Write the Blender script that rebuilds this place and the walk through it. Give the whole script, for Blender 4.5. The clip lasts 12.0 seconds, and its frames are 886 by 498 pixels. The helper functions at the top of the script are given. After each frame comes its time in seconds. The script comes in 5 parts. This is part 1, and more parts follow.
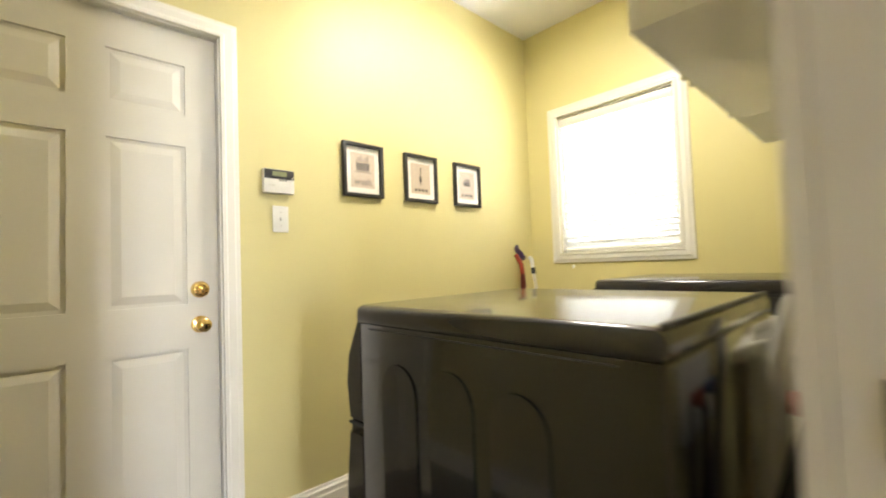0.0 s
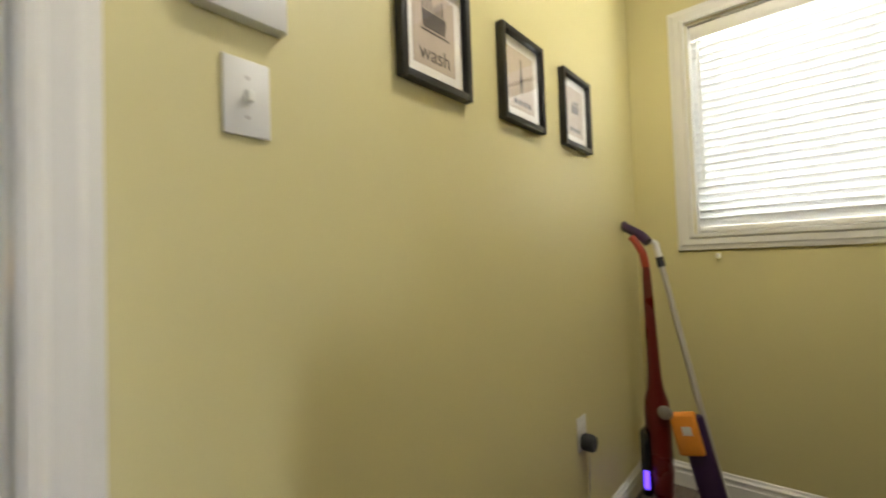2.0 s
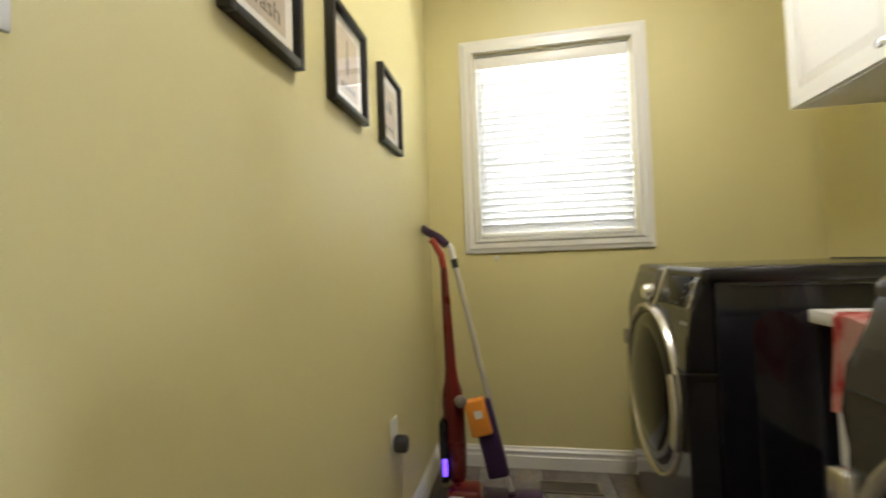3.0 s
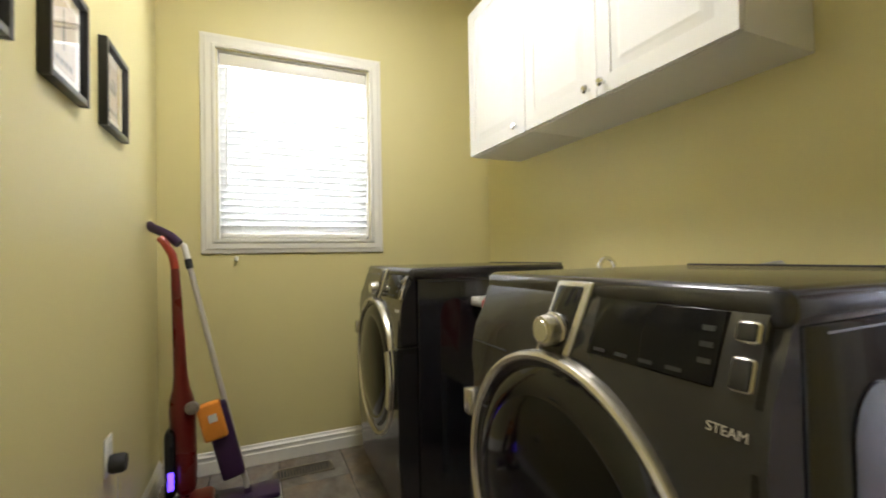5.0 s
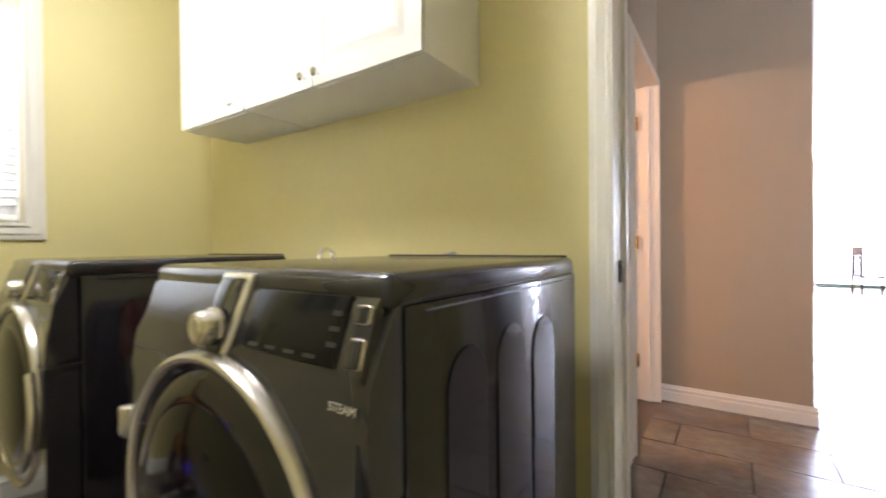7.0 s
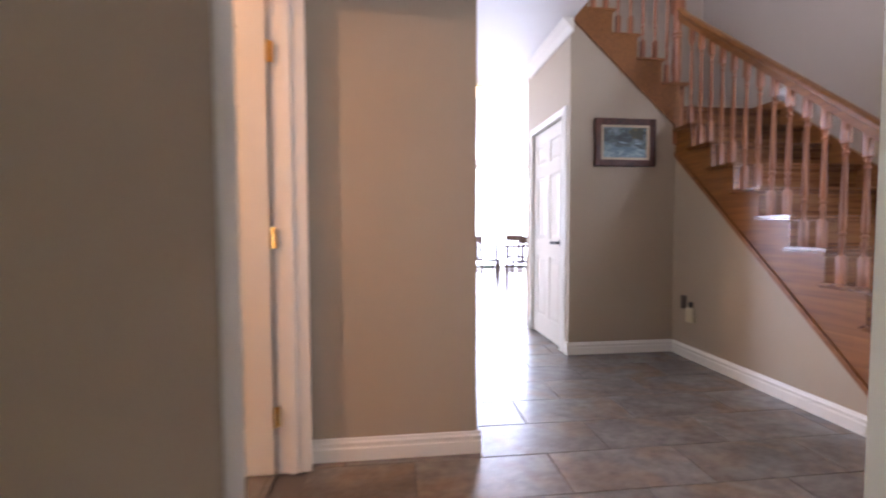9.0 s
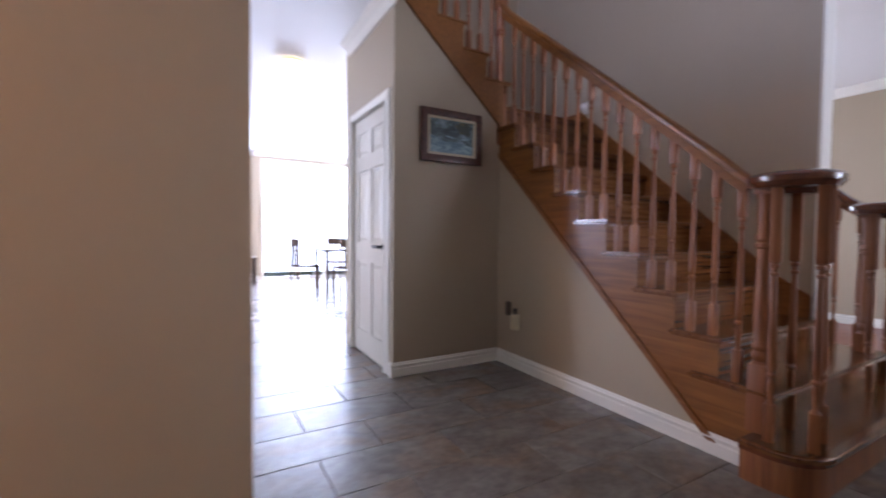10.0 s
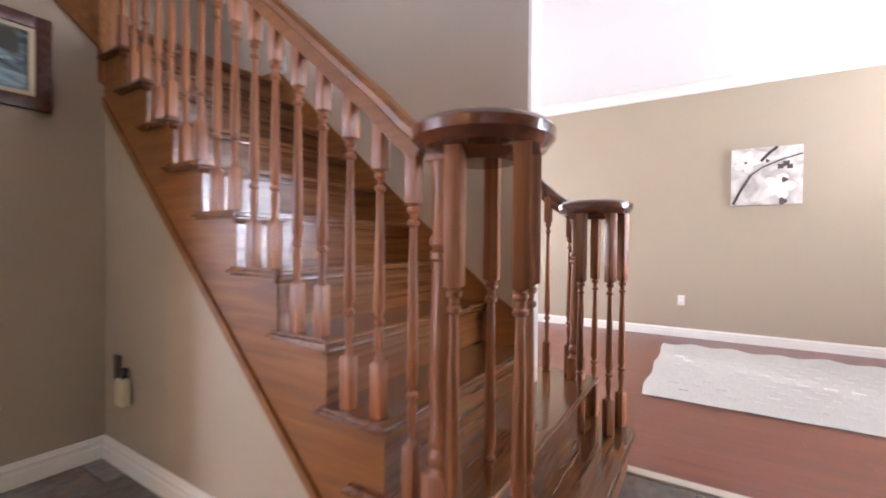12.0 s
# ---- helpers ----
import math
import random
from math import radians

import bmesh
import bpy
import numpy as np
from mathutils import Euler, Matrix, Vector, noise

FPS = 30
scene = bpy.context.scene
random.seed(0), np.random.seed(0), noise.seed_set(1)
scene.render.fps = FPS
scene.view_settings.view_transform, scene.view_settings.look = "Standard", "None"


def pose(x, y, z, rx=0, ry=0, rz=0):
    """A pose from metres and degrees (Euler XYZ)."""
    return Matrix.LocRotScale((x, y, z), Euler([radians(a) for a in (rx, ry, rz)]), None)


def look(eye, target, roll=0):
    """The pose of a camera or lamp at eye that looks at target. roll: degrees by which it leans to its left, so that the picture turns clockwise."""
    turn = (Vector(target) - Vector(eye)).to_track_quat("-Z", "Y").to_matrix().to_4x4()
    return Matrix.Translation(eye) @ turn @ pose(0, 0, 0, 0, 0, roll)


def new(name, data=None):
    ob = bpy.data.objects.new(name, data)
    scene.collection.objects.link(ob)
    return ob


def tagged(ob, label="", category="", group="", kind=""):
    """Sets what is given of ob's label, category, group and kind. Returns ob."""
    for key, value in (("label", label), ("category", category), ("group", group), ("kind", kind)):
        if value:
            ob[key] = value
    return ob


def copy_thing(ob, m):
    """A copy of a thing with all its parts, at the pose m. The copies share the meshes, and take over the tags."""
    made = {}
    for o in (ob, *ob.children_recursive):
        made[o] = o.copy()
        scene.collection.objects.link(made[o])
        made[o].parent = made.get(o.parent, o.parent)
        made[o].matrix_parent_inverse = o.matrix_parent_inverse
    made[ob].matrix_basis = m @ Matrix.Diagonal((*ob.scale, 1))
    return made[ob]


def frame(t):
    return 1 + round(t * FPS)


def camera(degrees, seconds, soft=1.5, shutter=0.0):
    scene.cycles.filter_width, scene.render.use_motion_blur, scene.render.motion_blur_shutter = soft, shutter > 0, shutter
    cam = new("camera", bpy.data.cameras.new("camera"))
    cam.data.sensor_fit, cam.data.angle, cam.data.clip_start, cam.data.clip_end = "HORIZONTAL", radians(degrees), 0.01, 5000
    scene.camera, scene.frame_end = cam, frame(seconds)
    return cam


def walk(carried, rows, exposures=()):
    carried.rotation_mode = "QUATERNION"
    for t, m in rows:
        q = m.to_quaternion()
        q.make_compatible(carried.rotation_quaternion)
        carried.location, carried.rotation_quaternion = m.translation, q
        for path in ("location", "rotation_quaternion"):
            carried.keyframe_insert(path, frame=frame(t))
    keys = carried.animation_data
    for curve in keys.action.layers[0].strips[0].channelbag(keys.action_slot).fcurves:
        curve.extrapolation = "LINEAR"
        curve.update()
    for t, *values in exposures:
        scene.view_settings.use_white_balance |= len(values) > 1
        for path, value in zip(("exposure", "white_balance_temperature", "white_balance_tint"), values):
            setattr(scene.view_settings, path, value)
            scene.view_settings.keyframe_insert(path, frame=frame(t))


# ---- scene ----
cam = camera(92.6, 12.0, soft=1.8, shutter=0.5)
PATH = [
    (0, (-0.343, -0.124, 1.079), (-1.798, 1.246, 1.156), -2.1),
    (0.5, (-0.723, -0.02, 1.076), (-2.209, 1.317, 1.14), -2.1),
    (1, (-1.083, 0.095, 1.074), (-2.585, 1.415, 1.134), -2.0),
    (1.5, (-1.386, 0.227, 1.064), (-2.867, 1.568, 1.142), -2.6),
    (2, (-1.557, 0.342, 1.056), (-2.857, 1.861, 1.113), -2.0),
    (2.5, (-1.662, 0.393, 1.024), (-2.507, 2.205, 1.084), -2.3),
    (3, (-1.730, 0.362, 1.031), (-2.084, 2.330, 1.090), -2.0),
    (3.5, (-1.772, 0.298, 1.050), (-1.674, 2.295, 1.101), -2.0),
    (5.5, (-1.735, 0.14, 1.029), (-0.728, 1.867, 1.06), -0.8),
    (6, (-1.698, 0.127, 1.039), (-0.447, 1.687, 1.067), -0.7),
    (6.5, (-1.68, 0.103, 1.038), (-0.201, 1.45, 1.054), -0.6),
    (7, (-1.625, 0.084, 1.025), (0.024, 1.217, 1.007), -0.6),
    (7.2, (-1.576, 0.08, 1.02), (0.13, 1.123, 0.992), -0.7),
    (8.8, (-0.596, 0.163, 1.075), (1.399, 0.067, 0.968), -0.4),
    (9, (-0.486, 0.100, 1.064), (1.500, -0.125, 0.971), -0.2),
    (9.5, (-0.181, -0.009, 1.086), (1.728, -0.598, 0.991), -0.1),
    (10, (0.09, -0.153, 1.046), (1.827, -1.141, 0.974), 0.6),
    (10.5, (0.287, -0.365, 0.989), (1.751, -1.727, 0.951), 0.5),
    (11, (0.407, -0.656, 0.991), (1.577, -2.278, 0.957), 0.7),
    (11.5, (0.460, -1.023, 1.015), (1.513, -2.723, 0.988), 0.8),
    (12, (0.464, -1.426, 1.036), (1.526, -3.121, 1.013), 0.6),
]
EXPOSURES = [(0.0, 0.4, 7200, 8), (0.5, 0.05, 7150, 8), (1.0, -0.3, 7050, 8), (1.5, -0.45, 7000, 8), (2.0, -0.45, 6900, 9), (2.6, -0.35, 6700, 10), (3.5, -0.25, 6500, 10), (5.8, -0.05, 6200, 12), (6.5, 0.12, 6100, 13), (7.2, 0.45, 6050, 15), (8.8, 0.1, 5900, 18), (9.4, -0.2, 5850, 19), (10.0, -0.7, 5700, 17), (10.6, -0.7, 5700, 16), (11.0, -0.65, 5800, 17), (11.5, -0.05, 6000, 17), (12.0, 0.35, 6150, 15)]
walk(cam, [(t, look(eye, target, roll)) for t, eye, target, roll in PATH], EXPOSURES)

# ---- world, sun and daylight at the openings ----
world = bpy.data.worlds.new("sky")
world.use_nodes = True
scene.world = world
wt = world.node_tree
sky = wt.nodes.new("ShaderNodeTexSky")
sky.sky_type, sky.sun_disc = "NISHITA", False
sky.sun_elevation, sky.sun_rotation = radians(20), radians(-71)
wt.nodes["Background"].inputs[1].default_value = 0.12
wt.links.new(sky.outputs[0], wt.nodes["Background"].inputs[0])
sun = new("sun", bpy.data.lights.new("sun", "SUN"))
sun.data.energy, sun.data.angle, sun.data.color = 3.0, radians(0.5), (1.0, 0.93, 0.82)
sun.matrix_world = look((-9.45, 3.26, 3.64), (0.0, 0.0, 0.0))


def daylight(name, eye, target, width, height, watts, colour):
    lamp = new(name, bpy.data.lights.new(name, "AREA"))
    lamp.data.shape, lamp.data.size, lamp.data.size_y = "RECTANGLE", width, height
    lamp.data.energy, lamp.data.color = watts, colour
    lamp.matrix_world = look(eye, target)
    return lamp


DAY = (0.93, 0.96, 1.0)
COOL = (0.80, 0.84, 1.0)
daylight("daylight_laundry", (-1.55, 3.1, 1.65), (-1.50, 1.0, 1.65), 1.1, 1.3, 330, DAY)
daylight("daylight_patio", (10.5, -2.6, 1.5), (3.0, -1.2, 0.9), 3.2, 2.8, 2400, (0.76, 0.82, 1.0))
# added out of view to lighten the family room's far wall
daylight("daylight_family_added", (8.1, 4.6, 1.5), (8.1, 0.0, 1.0), 2.6, 1.8, 800, COOL)
# bluish fill from an added high window, never in view
daylight("daylight_foyer_added", (0.6, 1.15, 4.3), (1.8, -3.3, 2.2), 1.8, 1.5, 130, (0.76, 0.78, 1.0))
# unseen source, added to brighten the east half of the dining room
daylight("daylight_dining_added", (4.6, -5.35, 1.5), (0.0, -5.6, 1.0), 1.8, 1.6, 125, (0.92, 0.93, 1.0))
daylight("daylight_dining", (-3.5, -5.6, 1.5), (0.0, -5.4, 0.5), 2.3, 1.6, 570, (0.88, 0.90, 1.0))


# ---- materials ----
def rgb(r, g, b):
    return (r, g, b, 1.0)


def material(name, colour, rough=0.5, metal=0.0, vary=0.06, scale=6.0, bump=0.0, bump_scale=120.0, coat=0.0, per_piece=0.0):
    m = bpy.data.materials.new(name)
    m.use_nodes = True
    nt = m.node_tree
    bsdf = nt.nodes["Principled BSDF"]
    bsdf.inputs["Roughness"].default_value, bsdf.inputs["Metallic"].default_value = rough, metal
    bsdf.inputs["Coat Weight"].default_value = coat
    geo = nt.nodes.new("ShaderNodeTexCoord")
    big = nt.nodes.new("ShaderNodeTexNoise")
    big.inputs["Scale"].default_value, big.inputs["Detail"].default_value = scale, 6.0
    nt.links.new(geo.outputs["Object"], big.inputs["Vector"])
    mix = nt.nodes.new("ShaderNodeMix")
    mix.data_type = "RGBA"
    mix.inputs["A"].default_value = rgb(*[c * (1 - vary) for c in colour])
    mix.inputs["B"].default_value = rgb(*[min(1, c * (1 + vary)) for c in colour])
    nt.links.new(big.outputs["Fac"], mix.inputs["Factor"])
    out = mix.outputs["Result"]
    if per_piece:
        info = nt.nodes.new("ShaderNodeObjectInfo")
        span = nt.nodes.new("ShaderNodeMapRange")
        span.inputs["To Min"].default_value, span.inputs["To Max"].default_value = 1 - per_piece, 1 + per_piece
        nt.links.new(info.outputs["Random"], span.inputs["Value"])
        hsv = nt.nodes.new("ShaderNodeHueSaturation")
        nt.links.new(span.outputs["Result"], hsv.inputs["Value"])
        nt.links.new(out, hsv.inputs["Color"])
        out = hsv.outputs["Color"]
    nt.links.new(out, bsdf.inputs["Base Color"])
    rr = nt.nodes.new("ShaderNodeMapRange")
    rr.inputs["To Min"].default_value, rr.inputs["To Max"].default_value = max(0.02, rough * 0.88), min(1, rough * 1.12)
    nt.links.new(big.outputs["Fac"], rr.inputs["Value"])
    nt.links.new(rr.outputs["Result"], bsdf.inputs["Roughness"])
    if bump:
        fine = nt.nodes.new("ShaderNodeTexNoise")
        fine.inputs["Scale"].default_value, fine.inputs["Detail"].default_value = bump_scale, 3.0
        nt.links.new(geo.outputs["Object"], fine.inputs["Vector"])
        bn = nt.nodes.new("ShaderNodeBump")
        bn.inputs["Strength"].default_value, bn.inputs["Distance"].default_value = bump, 0.002
        nt.links.new(fine.outputs["Fac"], bn.inputs["Height"])
        nt.links.new(bn.outputs["Normal"], bsdf.inputs["Normal"])
    return m


def ramp_material(name, stops, rough, stretch, scale, distortion=0.0, bump=0.15, coat=0.0, per_piece=0.0, rough_span=0.15):
    """Several colours along a stretched noise: wood grain, slate, woven cloth, brushwork."""
    m = material(name, (0.5, 0.5, 0.5), rough, coat=coat)
    nt = m.node_tree
    bsdf = nt.nodes["Principled BSDF"]
    tex = nt.nodes["Texture Coordinate"]
    mp = nt.nodes.new("ShaderNodeMapping")
    mp.inputs["Scale"].default_value = stretch
    info = nt.nodes.new("ShaderNodeObjectInfo")
    mul = nt.nodes.new("ShaderNodeMath")
    mul.operation = "MULTIPLY"
    mul.inputs[1].default_value = 40.0 if per_piece else 0.0
    nt.links.new(info.outputs["Random"], mul.inputs[0])
    nt.links.new(mul.outputs[0], mp.inputs["Location"])
    nt.links.new(tex.outputs["Object"], mp.inputs["Vector"])
    n = nt.nodes.new("ShaderNodeTexNoise")
    n.inputs["Scale"].default_value, n.inputs["Detail"].default_value = scale, 8.0
    n.inputs["Distortion"].default_value = distortion
    nt.links.new(mp.outputs["Vector"], n.inputs["Vector"])
    cr = nt.nodes.new("ShaderNodeValToRGB")
    cr.color_ramp.elements.remove(cr.color_ramp.elements[1])
    cr.color_ramp.elements[0].position, cr.color_ramp.elements[0].color = stops[0][0], rgb(*stops[0][1])
    for p, c in stops[1:]:
        cr.color_ramp.elements.new(p).color = rgb(*c)
    nt.links.new(n.outputs["Fac"], cr.inputs["Fac"])
    out = cr.outputs["Color"]
    if per_piece:
        span = nt.nodes.new("ShaderNodeMapRange")
        span.inputs["To Min"].default_value, span.inputs["To Max"].default_value = 1 - per_piece, 1 + per_piece
        nt.links.new(info.outputs["Random"], span.inputs["Value"])
        hsv = nt.nodes.new("ShaderNodeHueSaturation")
        nt.links.new(span.outputs["Result"], hsv.inputs["Value"])
        nt.links.new(out, hsv.inputs["Color"])
        out = hsv.outputs["Color"]
    nt.links.new(out, bsdf.inputs["Base Color"])
    rr = nt.nodes.new("ShaderNodeMapRange")
    rr.inputs["To Min"].default_value, rr.inputs["To Max"].default_value = rough, rough + rough_span
    nt.links.new(n.outputs["Fac"], rr.inputs["Value"])
    nt.links.new(rr.outputs["Result"], bsdf.inputs["Roughness"])
    bn = nt.nodes.new("ShaderNodeBump")
    bn.inputs["Strength"].default_value, bn.inputs["Distance"].default_value = bump, 0.002
    nt.links.new(n.outputs["Fac"], bn.inputs["Height"])
    nt.links.new(bn.outputs["Normal"], bsdf.inputs["Normal"])
    return m


def glowing(name, colour, strength):
    m = material(name, colour, 0.5)
    b = m.node_tree.nodes["Principled BSDF"]
    b.inputs["Emission Color"].default_value, b.inputs["Emission Strength"].default_value = rgb(*colour), strength
    return m


def clear_glass(name, colour=(1, 1, 1), rough=0.0):
    m = bpy.data.materials.new(name)
    m.use_nodes = True
    b = m.node_tree.nodes["Principled BSDF"]
    b.inputs["Transmission Weight"].default_value, b.inputs["Roughness"].default_value = 1.0, rough
    b.inputs["Base Color"].default_value, b.inputs["IOR"].default_value = rgb(*colour), 1.45
    return m


YELLOW = material("yellow_eggshell_paint", (0.655, 0.585, 0.285), 0.50, vary=0.035, scale=1.3, bump=0.10, bump_scale=260)
YELLOW.node_tree.nodes["Principled BSDF"].inputs["Specular IOR Level"].default_value = 0.60
TAN = material("tan_eggshell_paint", (0.398, 0.328, 0.236), 0.58, vary=0.035, scale=1.3, bump=0.10, bump_scale=260)
CEILING = material("white_ceiling_paint", (0.80, 0.79, 0.77), 0.9, vary=0.02, bump=0.25, bump_scale=150)
WHITE = material("white_trim_paint", (0.78, 0.76, 0.70), 0.32, vary=0.02, scale=3, bump=0.04)
DOORWHITE = material("white_door_paint", (0.64, 0.61, 0.53), 0.35, vary=0.025, scale=2.5, bump=0.06, bump_scale=300)
CABWHITE = material("white_cabinet_lacquer", (0.80, 0.79, 0.77), 0.3, vary=0.015, scale=3)
BRASS = material("polished_brass", (0.80, 0.56, 0.22), 0.18, 1.0, vary=0.12, scale=30)
CHROME = material("chrome", (0.75, 0.75, 0.76), 0.12, 1.0)
SILVER = material("satin_silver_plastic", (0.58, 0.55, 0.49), 0.26, 0.85, vary=0.04)
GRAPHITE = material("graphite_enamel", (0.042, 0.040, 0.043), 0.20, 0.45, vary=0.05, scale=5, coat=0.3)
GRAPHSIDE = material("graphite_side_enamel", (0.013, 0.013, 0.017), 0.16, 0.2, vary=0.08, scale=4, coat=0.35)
BLACKGLOSS = material("black_gloss_plastic", (0.010, 0.010, 0.012), 0.08, vary=0.1)
BLACKMATT = material("black_matt_plastic", (0.018, 0.018, 0.019), 0.5, vary=0.15)
RUBBER = material("black_rubber", (0.02, 0.02, 0.02), 0.75, vary=0.2, bump=0.1)
DISPLAYBLACK = material("black_display_glass", (0.006, 0.006, 0.007), 0.12, vary=0.1)
DISPLAYBLACK.node_tree.nodes["Principled BSDF"].inputs["Specular IOR Level"].default_value = 0.18
SMOKE = material("smoked_door_glass", (0.006, 0.0055, 0.0055), 0.10, vary=0.1)
SMOKE.node_tree.nodes["Principled BSDF"].inputs["Specular IOR Level"].default_value = 0.22
PLASTICWHITE = material("white_plastic", (0.76, 0.75, 0.70), 0.4, vary=0.03)
LCD = material("green_grey_display", (0.24, 0.26, 0.14), 0.25)
FRAMEBLACK = material("black_painted_wood", (0.012, 0.011, 0.010), 0.38, vary=0.2, scale=20)
MATBOARD = material("off_white_mat_board", (0.74, 0.71, 0.64), 0.8, bump=0.1, bump_scale=400)
PRINT = material("beige_print_paper", (0.47, 0.38, 0.29), 0.75, vary=0.12, scale=25)
INK = material("dark_grey_ink", (0.07, 0.055, 0.05), 0.8, vary=0.3, scale=60)
REDGLOSS = material("dark_red_gloss_plastic", (0.11, 0.007, 0.006), 0.28, vary=0.08, coat=0.15)
ORANGERED = material("orange_red_plastic", (0.34, 0.045, 0.022), 0.3)
PURPLE = material("dark_purple_plastic", (0.035, 0.012, 0.055), 0.35, vary=0.15)
ORANGE = material("orange_cloth", (0.75, 0.27, 0.03), 0.8, vary=0.15, scale=30, bump=0.3)
GREYPOLE = material("light_grey_painted_tube", (0.55, 0.52, 0.47), 0.35, 0.3)
VIOLETLIGHT = glowing("violet_lamp", (0.12, 0.05, 1.0), 4.0)
MESHSILVER = material("silver_speaker_mesh", (0.30, 0.28, 0.26), 0.35, 0.6, vary=0.6, scale=220)
VENTMETAL = material("brown_vent_metal", (0.17, 0.14, 0.10), 0.45, 0.3)
TOWEL = ramp_material("pink_red_printed_towel", [(0.40, (0.75, 0.45, 0.38)), (0.52, (0.70, 0.24, 0.20)), (0.60, (0.55, 0.03, 0.03))], 0.9, (14, 14, 14), 1.0, bump=0.3)
OAK = ramp_material("stained_oak", [(0.28, (0.155, 0.055, 0.012)), (0.48, (0.205, 0.078, 0.017)), (0.62, (0.240, 0.096, 0.022)), (0.8, (0.28, 0.120, 0.029))], 0.34, (1.6, 46, 22), 1.6, 0.6, 0.05, coat=0.08, per_piece=0.06)
OAK.node_tree.nodes["Principled BSDF"].inputs["Specular IOR Level"].default_value = 0.30
OAKUP = ramp_material("stained_oak_upright", [(0.28, (0.15, 0.048, 0.016)), (0.48, (0.25, 0.088, 0.028)), (0.62, (0.31, 0.118, 0.039)), (0.8, (0.38, 0.155, 0.053))], 0.36, (40, 40, 1.2), 1.6, 0.25, 0.05, coat=0.06, per_piece=0.10)
OAKCROSS = ramp_material("stained_oak_riser", [(0.28, (0.080, 0.026, 0.008)), (0.46, (0.155, 0.057, 0.016)), (0.60, (0.195, 0.077, 0.023)), (0.8, (0.24, 0.100, 0.031))], 0.13, (30, 1.2, 30), 1.6, 0.5, 0.05, coat=0.6, per_piece=0.08)
CAPWOOD = ramp_material("dark_stained_oak_cap", [(0.3, (0.09, 0.027, 0.012)), (0.6, (0.15, 0.046, 0.019)), (0.85, (0.20, 0.070, 0.028))], 0.10, (3, 9, 12), 2.5, 0.5, 0.05, coat=0.8)
SLATE = ramp_material("slate_look_tile", [(0.24, (0.122, 0.106, 0.090)), (0.44, (0.162, 0.145, 0.126)), (0.58, (0.192, 0.175, 0.155)), (0.80, (0.228, 0.212, 0.192))], 0.21, (2.2, 1.5, 1), 2.0, 0.3, 0.02, per_piece=0.10, rough_span=0.06)
# cloudy rust patches and fine dark veins over the slate
_nt = SLATE.node_tree
_b = _nt.nodes["Principled BSDF"]
_src = _b.inputs["Base Color"].links[0].from_socket
_map = [n for n in _nt.nodes if n.type == "MAPPING"][0]
_rust = _nt.nodes.new("ShaderNodeTexNoise")
_rust.inputs["Scale"].default_value, _rust.inputs["Detail"].default_value, _rust.inputs["Distortion"].default_value = 1.6, 5.0, 0.8
_nt.links.new(_map.outputs["Vector"], _rust.inputs["Vector"])
_amt = _nt.nodes.new("ShaderNodeMapRange")
_amt.inputs["From Min"].default_value, _amt.inputs["From Max"].default_value, _amt.inputs["To Max"].default_value = 0.47, 0.76, 0.75
_nt.links.new(_rust.outputs["Fac"], _amt.inputs["Value"])
_mx = _nt.nodes.new("ShaderNodeMix")
_mx.data_type = "RGBA"
_mx.inputs["B"].default_value = (0.235, 0.150, 0.085, 1)
_nt.links.new(_amt.outputs["Result"], _mx.inputs["Factor"])
_nt.links.new(_src, _mx.inputs["A"])
_vein = _nt.nodes.new("ShaderNodeTexNoise")
_vein.inputs["Scale"].default_value, _vein.inputs["Detail"].default_value, _vein.inputs["Roughness"].default_value = 9.0, 6.0, 0.65
_nt.links.new(_map.outputs["Vector"], _vein.inputs["Vector"])
_va = _nt.nodes.new("ShaderNodeMapRange")
_va.inputs["From Min"].default_value, _va.inputs["From Max"].default_value = 0.35, 0.65
_va.inputs["To Min"].default_value, _va.inputs["To Max"].default_value = 0.80, 1.15
_nt.links.new(_vein.outputs["Fac"], _va.inputs["Value"])
_hs = _nt.nodes.new("ShaderNodeHueSaturation")
_nt.links.new(_va.outputs["Result"], _hs.inputs["Value"])
_nt.links.new(_mx.outputs["Result"], _hs.inputs["Color"])
_nt.links.new(_hs.outputs["Color"], _b.inputs["Base Color"])
GROUT = material("dark_grey_grout", (0.085, 0.075, 0.068), 0.9, vary=0.15, scale=40, bump=0.3)
REDWOOD = ramp_material("red_brown_floor_boards", [(0.28, (0.120, 0.030, 0.017)), (0.50, (0.160, 0.042, 0.024)), (0.72, (0.195, 0.054, 0.031))], 0.24, (1.5, 18, 8), 2.0, 0.4, 0.03, coat=0.3, per_piece=0.07)
RUGWHITE = ramp_material("cream_woven_rug", [(0.38, (0.74, 0.71, 0.65)), (0.62, (0.84, 0.82, 0.77))], 0.95, (1, 1, 1), 90, bump=0.25)
CANVASART = ramp_material("grey_wash_canvas", [(0.35, (0.42, 0.38, 0.33)), (0.55, (0.66, 0.63, 0.58)), (0.7, (0.76, 0.74, 0.70))], 0.8, (3, 3, 3), 2.0, 1.0, 0.2)
DARKWOOD = ramp_material("dark_walnut_frame", [(0.35, (0.035, 0.012, 0.007)), (0.65, (0.10, 0.032, 0.018))], 0.28, (3, 12, 12), 3.0, bump=0.1)
GILT = material("cream_gilt_liner", (0.58, 0.49, 0.33), 0.5, 0.1)
